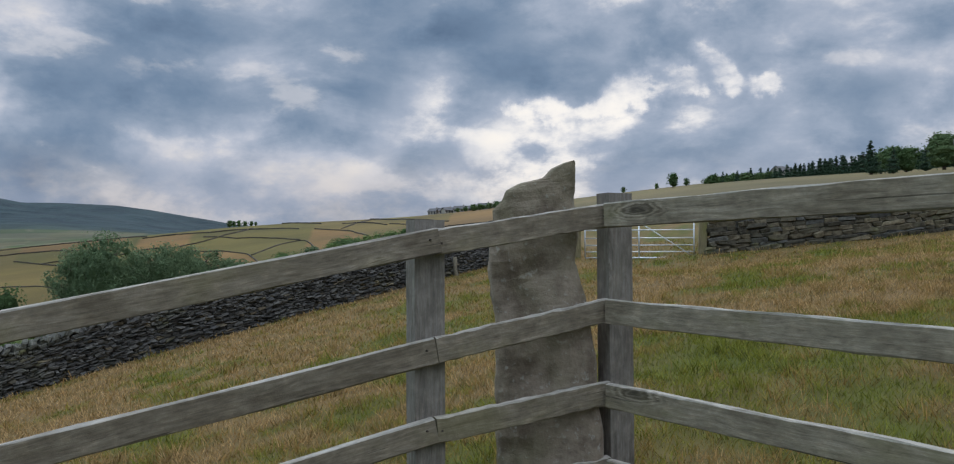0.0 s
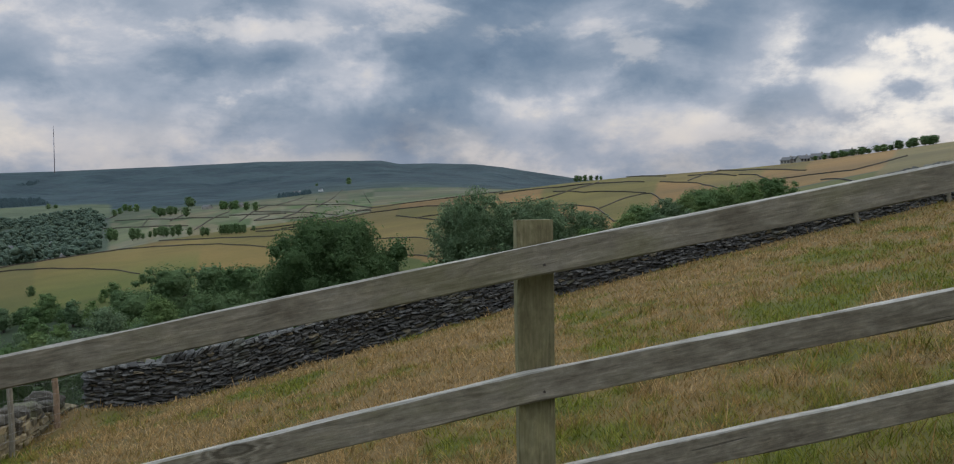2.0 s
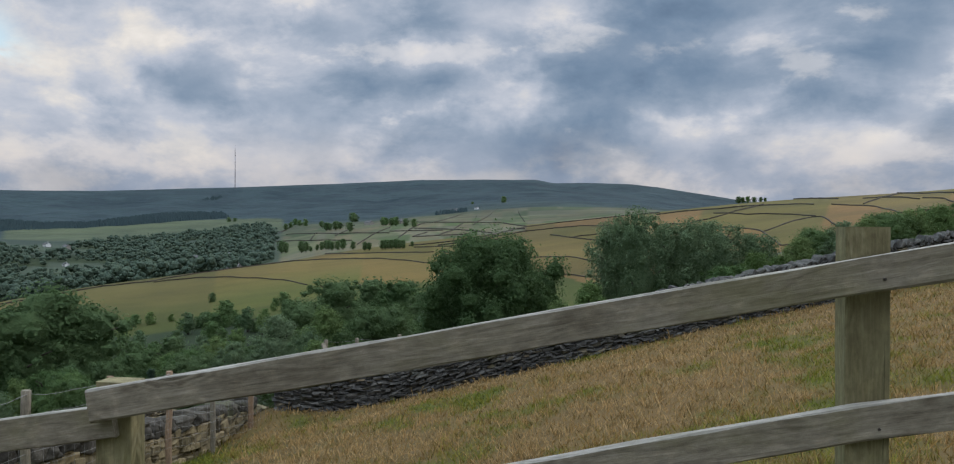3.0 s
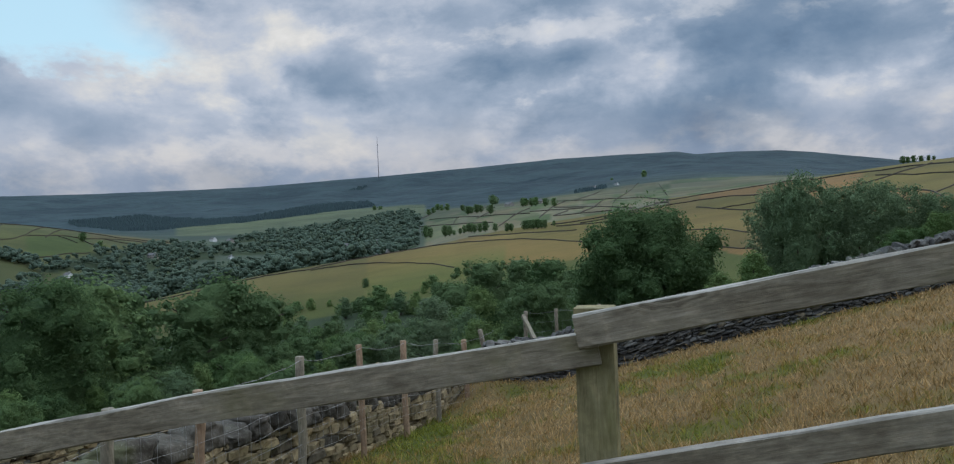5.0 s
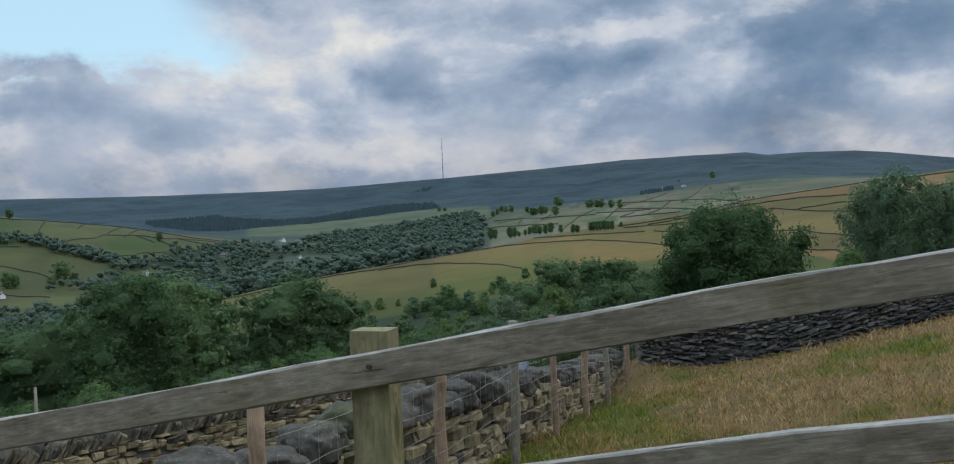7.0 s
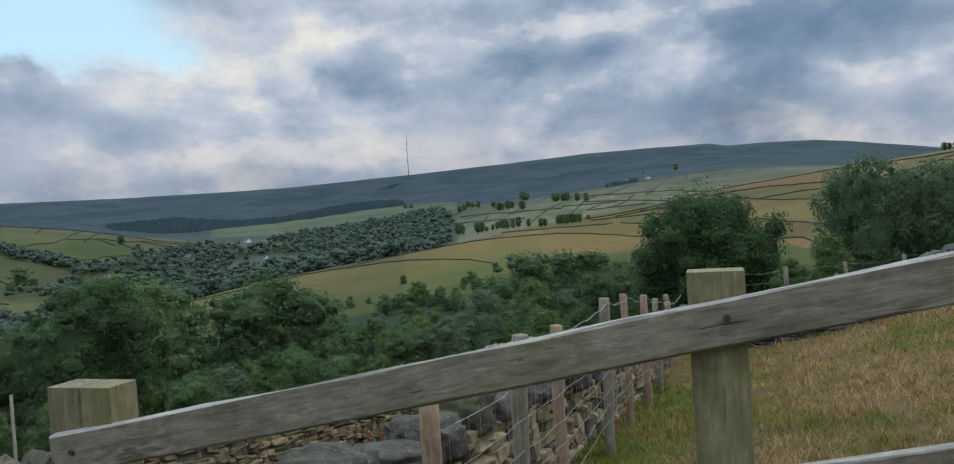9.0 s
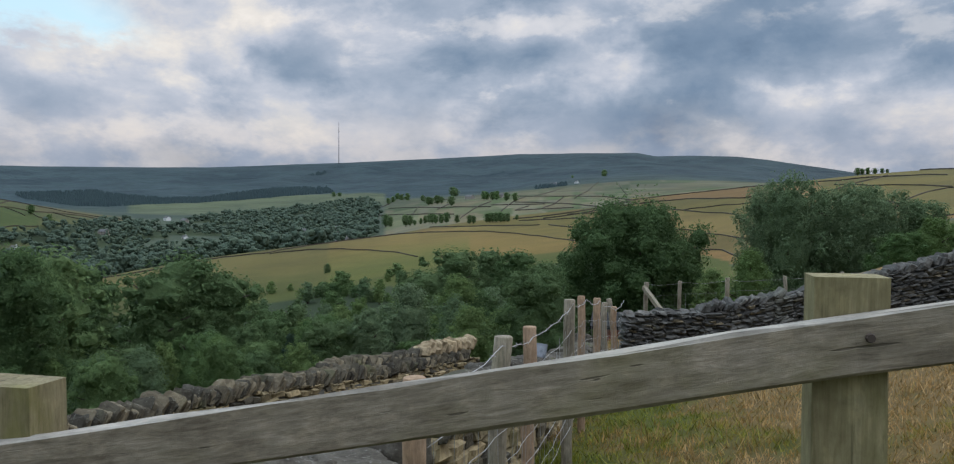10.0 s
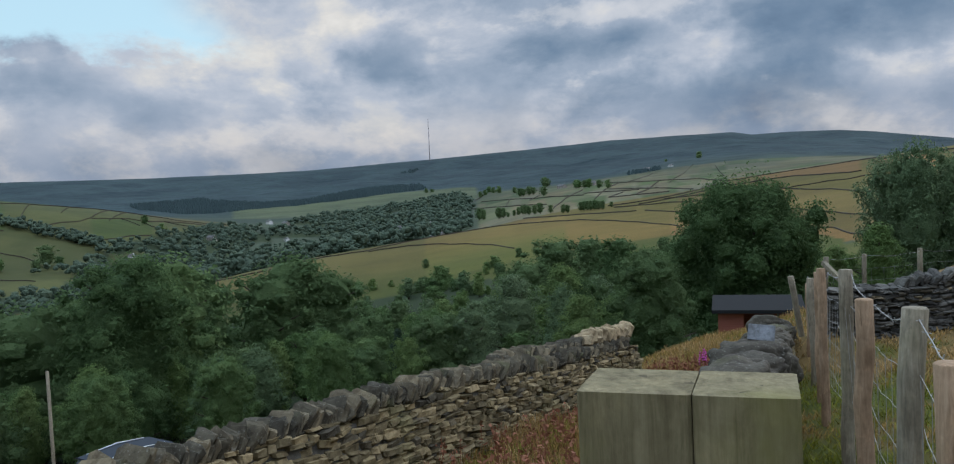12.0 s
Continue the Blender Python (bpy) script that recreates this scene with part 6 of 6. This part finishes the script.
def build_mast():
    x, y = at_azimuth(47.35, 3680)
    z = ground_at(x, y) - 4
    mast = tagged(empty("radio_mast", (x, y, z)), "tall slender guyed television mast on the moor top", "mast")
    part("mast_column", tube_mesh("mast_column", M_MAST, [(x, y, z), (x, y, z + 150)], [1.7, 1.7], 6), mast)
    part("aerial", tube_mesh("aerial", M_MAST, [(x, y, z + 150), (x, y, z + 194)], [1.3, 0.9], 6), mast)
    for k in range(5):
        zz = z + 30 + 30 * k
        part("platform", tube_mesh("platform", M_MAST, [(x, y, zz), (x, y, zz + 1.5)], [2.6, 2.6], 6), mast)


build_mast()


def build_shed():
    """A small open-fronted field shelter."""
    x, y = at_azimuth(26.1, 45)
    z = ground_at(x, y)
    turn = 26.9
    shed = tagged(empty("field_shelter", (x, y, z)), "low red boarded field shelter with dark felt roof, open front", "shed")
    base = pose(x, y, z, 0, 0, turn)

    def slab(name, x0, x1, y0, y1, z0, z1, mat, tip=0.0):
        v = [(a, b, c + (tip if b == y1 else 0)) for c in (z0, z1) for a, b in ((x0, y0), (x1, y0), (x1, y1), (x0, y1))]
        f = [(3, 2, 1, 0), (4, 5, 6, 7), (0, 1, 5, 4), (1, 2, 6, 5), (2, 3, 7, 6), (3, 0, 4, 7)]
        return part(name, mesh_of(name, v, f, mat), shed, base)

    for k in range(12):                                      # boards of the closed part of the front
        slab("board", -2.05 + 0.005, -0.75, -0.02, 0.02, 0.02 + 0.125 * k, 0.14 + 0.125 * k, M_BRICK)
    slab("side_wall", -2.05, -2.0, 0.03, 2.2, 0, 1.55, M_BRICK)
    slab("side_wall", 2.0, 2.05, 0.03, 2.2, 0, 1.55, M_BRICK)
    slab("back_wall", -2.05, 2.05, 2.2, 2.25, 0, 1.4, M_BRICK)
    slab("front_post", 0.9, 1.0, -0.02, 0.06, 0, 1.55, M_STAKE)
    slab("roof", -2.35, 2.3, -0.4, 2.5, 1.56, 1.64, M_FELT, 0.42)
    slab("fascia", -2.35, 2.3, -0.44, -0.402, 1.46, 1.64, M_FELT)


build_shed()


# ---------------------------------------------------------------- grass and small plants
def build_grass():
    rng = np.random.default_rng(21)
    n_want = 440000
    pts = []
    total = 0
    while total < n_want:
        k = 60000
        x = rng.uniform(-11.5, 13, k)
        y = rng.uniform(-1.8, 22.5, k)
        away = (y - 2.28) - (x - 0.69) * 0.447
        d = np.maximum(away + 2.2, 0.8)
        right = x > 1.2
        away = np.where(right & (y < 3.5), 1.0, away)
        away = np.where((x < -5.9) & (y > -1.2), np.maximum(away, 0.3), away)
        keep = (away > -0.25) & (rng.random(k) < np.clip((4.2 / np.maximum(np.hypot(np.maximum(d, 1), 0), 1)) ** 1.45, 0, 1))
        wall = (x + 10.45) * 0.6415 - (y - 8.95) * 0.767      # side of the dark wall
        keep &= (wall > 0.22) | (x > 4.9)
        keep &= (x + 7.63) * 0.917 + (y - 2.26) * 0.399 > -0.30
        pts.append(np.c_[x[keep], y[keep]])
        total += keep.sum()
    p = np.concatenate(pts)[:n_want]
    n = len(p)
    z = land(p[:, 0], p[:, 1]) + np.array([0.035 * noise.fractal(Vector((a * 0.9, b * 0.9, 0)), 1.0, 2.0, 3) for a, b in p])
    dry = np.array([dryness(a, b) for a, b in p])
    clump = np.array([noise.noise(Vector((a * 3.1, b * 3.1, 4.0))) for a, b in p])
    seedy = rng.random(n) < (0.006 + 0.022 * dry)
    h = (0.024 + 0.042 * rng.random(n) ** 1.5 + 0.125 * np.maximum(clump, 0) ** 1.2) * np.where(seedy, 1.9, 1.0)
    dist = np.maximum((p[:, 1] - 2.28) - (p[:, 0] - 0.69) * 0.447, 0) + 2.5
    w = (0.0016 + 0.00046 * dist) * rng.uniform(0.7, 1.3, n) * np.where(seedy, 0.8, 1.15)
    a = rng.uniform(0, 2 * np.pi, n)
    lean = rng.uniform(0.2, 1.3, n) * h * np.where(seedy, 0.5, 1.0)
    la = rng.uniform(0, 2 * np.pi, n)
    c, s = np.cos(a) * w, np.sin(a) * w
    b0 = np.c_[p, z - 0.01]
    tip = b0 + np.c_[np.cos(la) * lean, np.sin(la) * lean, h]
    wid = np.c_[c, s, np.zeros(n)]
    end = np.where(seedy, 0.9, 0.2)[:, None]
    v = np.stack([b0 - wid, b0 + wid, tip + wid * end, tip - wid * end], 1).reshape(-1, 3)
    f = np.arange(n * 4).reshape(n, 4)
    me = mesh_of("grass", v, f, M_GRASS)
    att = me.attributes.new("dry", "FLOAT", "POINT")
    att.data.foreach_set("value", np.repeat(np.clip(dry + np.where(seedy, 0.22, -0.05), 0, 1), 4).astype(np.float32))
    tagged(new("grass", me), "rough pasture grass, green by the rails and straw-dry above", "grass", kind="stuff")


build_grass()


def lane_grass():
    """Rusty and green tussocks in the lane between the two walls."""
    rng = np.random.default_rng(33)
    n = 26000
    s = rng.uniform(-0.5, 16, n)
    u = rng.uniform(0.0, 1.0, n)
    ax, ay = -10.9 - 0.27 * s + 0.35, -1.5 + 0.96 * s * 0.95
    bx, by = -7.55 - 0.375 * s * 0.95, -0.6 + 0.88 * s
    x, y = ax + (bx - ax) * u, ay + (by - ay) * u
    z = land(x, y)
    tuft = np.array([noise.noise(Vector((a * 1.6, b * 1.6, 9.0))) for a, b in zip(x, y)])
    h = 0.12 + 0.25 * np.maximum(tuft, 0) + 0.08 * rng.random(n)
    w = 0.006 * rng.uniform(0.7, 1.4, n)
    a, la = rng.uniform(0, 6.28, n), rng.uniform(0, 6.28, n)
    wid = np.c_[np.cos(a) * w, np.sin(a) * w, np.zeros(n)]
    b0 = np.c_[x, y, z - 0.02]
    lean = h * rng.uniform(0.1, 0.6, n)
    tip = b0 + np.c_[np.cos(la) * lean, np.sin(la) * lean, h]
    v = np.stack([b0 - wid, b0 + wid, tip + wid * 0.4, tip - wid * 0.4], 1).reshape(-1, 3)
    f = np.arange(n * 4).reshape(n, 4)
    me = mesh_of("lane_grass", v, f, M_GRASS)
    att = me.attributes.new("dry", "FLOAT", "POINT")
    att.data.foreach_set("value", np.repeat(np.clip(0.55 + 0.6 * tuft, 0, 1), 4).astype(np.float32))
    tagged(new("lane_grass", me), "tussocky brown and green grass between the lane walls", "grass", kind="stuff")


lane_grass()


def slope_grass():
    """Long bleached grass on the slope below the lane."""
    rng = np.random.default_rng(35)
    n = 40000
    az, r = rng.uniform(22, 46, n), np.sqrt(rng.uniform(12.5**2, 44**2, n))
    a = np.radians(az)
    x, y = HUB.x - np.sin(a) * r, HUB.y + np.cos(a) * r
    keep = (x + 10.45) * 0.6415 - (y - 8.95) * 0.767 < -0.6
    x, y, r = x[keep], y[keep], r[keep]
    n = len(x)
    z = land(x, y)
    tuft = np.array([noise.noise(Vector((p * 0.9, q * 0.9, 3.0))) for p, q in zip(x, y)])
    h = 0.10 + 0.16 * np.maximum(tuft, 0) + 0.08 * rng.random(n)
    w = 0.003 + 0.0004 * r
    a, la = rng.uniform(0, 6.28, n), rng.uniform(0, 6.28, n)
    wid = np.c_[np.cos(a) * w, np.sin(a) * w, np.zeros(n)]
    b0 = np.c_[x, y, z - 0.03]
    lean = h * rng.uniform(0.1, 0.7, n)
    tip = b0 + np.c_[np.cos(la) * lean, np.sin(la) * lean, h]
    v = np.stack([b0 - wid, b0 + wid, tip + wid * 0.4, tip - wid * 0.4], 1).reshape(-1, 3)
    me = mesh_of("slope_grass", v, np.arange(n * 4).reshape(n, 4), M_GRASS)
    att = me.attributes.new("dry", "FLOAT", "POINT")
    att.data.foreach_set("value", np.repeat(np.clip(0.72 + 0.5 * tuft, 0, 1), 4).astype(np.float32))
    tagged(new("slope_grass", me), "long bleached grass on the slope below the lane", "grass", kind="stuff")


slope_grass()


# ---------------------------------------------------------------- small things by the lane
def build_foxglove():
    x, y = -11.1, 9.0
    eye = Vector((-6.1, -1.92, -0.95))
    d = heading(28.9)
    p = eye + d * 12.5
    x, y = p.x, p.y
    z = ground_at(x, y)
    plant_ = tagged(empty("foxglove", (x, y, z)), "purple foxglove in flower among the dry lane grass", "flower")
    rng = np.random.default_rng(4)
    for k, (dx, dy, h) in enumerate(((0, 0, 0.46), (0.07, 0.04, 0.36), (-0.06, 0.03, 0.40))):
        part("stem", tube_mesh("stem", M_GREEN, [(x + dx, y + dy, z - 0.05), (x + dx * 1.3, y + dy, z + h)], [0.007, 0.003], 6), plant_)
        for i in range(16):
            u = 0.45 + 0.52 * i / 16
            a = i * 2.4
            c = Vector((x + dx * (1 + 0.3 * u), y + dy, z + h * u))
            o = Vector((math.cos(a), math.sin(a), -0.45)) * (0.055 * (1.25 - u))
            part("bell", tube_mesh("bell", M_PETAL, [c, c + o * 0.6, c + o * 1.2], [0.005, 0.016 * (1.3 - u) + 0.004, 0.022 * (1.3 - u) + 0.005], 7), plant_)
    for i in range(7):
        a = i * 0.9
        c = Vector((x, y, z))
        e = c + Vector((math.cos(a) * 0.2, math.sin(a) * 0.2, 0.06))
        v = [c, c.lerp(e, 0.5) + Vector((-math.sin(a), math.cos(a), 0.5)) * 0.05, e, c.lerp(e, 0.5) + Vector((math.sin(a), -math.cos(a), 0.5)) * 0.05]
        part("leaf", mesh_of("leaf", v, [(0, 1, 2, 3)], M_GREEN), plant_)


build_foxglove()


def build_docks():
    """Rust-red dock and sorrel seed heads crowding the lane."""
    rng = np.random.default_rng(19)
    heap = Heap()
    for _ in range(520):
        s = rng.uniform(2.0, 12.0)
        u = rng.beta(2.0, 1.4)
        ax, ay = -10.9 - 0.27 * s + 0.45, -1.5 + 0.91 * s
        bx, by = -7.55 - 0.36 * s, -0.6 + 0.88 * s
        x, y = ax + (bx - ax) * u, ay + (by - ay) * u
        z = ground_at(x, y)
        h = rng.uniform(0.2, 0.48)
        top = Vector((x + rng.normal(0, 0.05), y + rng.normal(0, 0.05), z + h))
        v, f = tube_data([(x, y, z - 0.03), top], 0.003, 4)
        heap.add([tuple(c) for c in v], f)
        for i in range(14):
            c = Vector((x, y, z)).lerp(top, rng.uniform(0.45, 1.0)) + Vector(rng.normal(0, 0.018, 3))
            a, q = Vector(rng.normal(0, 0.011, 3)), Vector(rng.normal(0, 0.011, 3))
            heap.add([tuple(c - a), tuple(c + q), tuple(c + a), tuple(c - q)], [(0, 1, 2, 3)])
    tagged(new("dock_plants", heap.mesh("dock_plants", M_DOCK)), "rust-brown dock and sorrel gone to seed", "weeds", kind="stuff")


build_docks()


def build_slab():
    """A flat slate leant on the boulder wall."""
    p = w3.spot(4.6, 0.05, b3(4.6) + h3(4.6) + 0.25)
    bm = bmesh.new()
    bmesh.ops.create_cube(bm, size=1.0)
    bmesh.ops.bevel(bm, geom=list(bm.edges), offset=0.04, segments=1, affect="EDGES")
    me = bpy.data.meshes.new("slate_slab")
    bm.to_mesh(me)
    bm.free()
    me.materials.append(M_SLATE)
    ob = new("slate_slab", me)
    ob.matrix_basis = pose(p.x, p.y, p.z, 62, 4, 20) @ Matrix.Diagonal((0.22, 0.14, 0.022, 1))
    tagged(ob, "pale blue slate slab resting on the boulder wall", "slab")


build_slab()


def build_pole():
    eye = Vector((-6.1, -1.92, -0.95))
    p = eye + heading(72.7) * 34
    z = ground_at(p.x, p.y)
    top = -0.95 + 34 * math.tan(radians(-9.6))
    pole = tagged(empty("utility_pole", (p.x, p.y, z)), "bare grey wooden pole rising behind the lane wall", "pole")
    part("shaft", tube_mesh("shaft", M_STAKE, [(p.x, p.y, z - 0.4), (p.x, p.y, top)], [0.075, 0.06], 10), pole)


build_pole()


def build_car():
    """A parked dark estate car of which the roof shows over the wall."""
    eye = Vector((-6.1, -1.92, -0.95))
    p = eye + heading(67.3) * 27
    z = -0.95 + 27 * math.tan(radians(-13.9)) - 1.92
    base = pose(p.x, p.y, z, 0, 0, 100)
    car = tagged(empty("car", (p.x, p.y, z)), "slate-blue estate car parked behind the lane wall", "car")

    def loft(name, sections, mat, parent=car):
        verts, faces = [], []
        for x, w, lo, hi in sections:
            verts += [(x, -w, lo), (x, w, lo), (x, w * 0.98, (lo + hi) / 2), (x, w * 0.86, hi), (x, -w * 0.86, hi), (x, -w * 0.98, (lo + hi) / 2)]
        for i in range(len(sections) - 1):
            for j in range(6):
                k = (j + 1) % 6
                faces.append((i * 6 + j, i * 6 + k, i * 6 + 6 + k, i * 6 + 6 + j))
        faces += [tuple(range(5, -1, -1)), tuple((len(sections) - 1) * 6 + j for j in range(6))]
        me = mesh_of(name, verts, faces, mat, False)
        fix(me)
        return part(name, me, parent, base)

    loft("body", [(-2.2, 0.78, 0.35, 0.85), (-2.0, 0.86, 0.25, 0.95), (-0.8, 0.88, 0.22, 0.96), (1.0, 0.88, 0.22, 0.92), (1.9, 0.84, 0.25, 0.80), (2.15, 0.74, 0.35, 0.68)], M_PAINT)
    loft("cabin", [(-2.05, 0.74, 0.95, 1.02), (-1.75, 0.74, 0.95, 1.42), (-0.4, 0.74, 0.95, 1.46), (0.5, 0.74, 0.94, 1.40), (1.15, 0.74, 0.93, 0.98)], M_GLASS)
    loft("roof", [(-1.85, 0.70, 1.40, 1.44), (-1.2, 0.72, 1.43, 1.48), (-0.3, 0.72, 1.44, 1.49), (0.5, 0.70, 1.39, 1.43)], M_PAINT)
    for sy in (-1, 1):
        part("roof_rail", tube_mesh("roof_rail", M_GALV, [base @ Vector((-1.6, sy * 0.56, 1.47)), base @ Vector((-0.6, sy * 0.56, 1.54)), base @ Vector((0.3, sy * 0.56, 1.46))], 0.016, 8), car)
    for x in (-1.4, 1.35):
        for sy in (-1, 1):
            c = base @ Vector((x, sy * 0.80, 0.31))
            e = base @ Vector((x, sy * 0.90, 0.31))
            tyre = part("wheel", tube_mesh("wheel", M_TYRE, [c, e], [0.31, 0.31], 20), car)
            part("rim", tube_mesh("rim", M_GALV, [e.lerp(c, 0.2), e + (e - c) * 0.06], [0.2, 0.19], 16), tyre)


build_car()
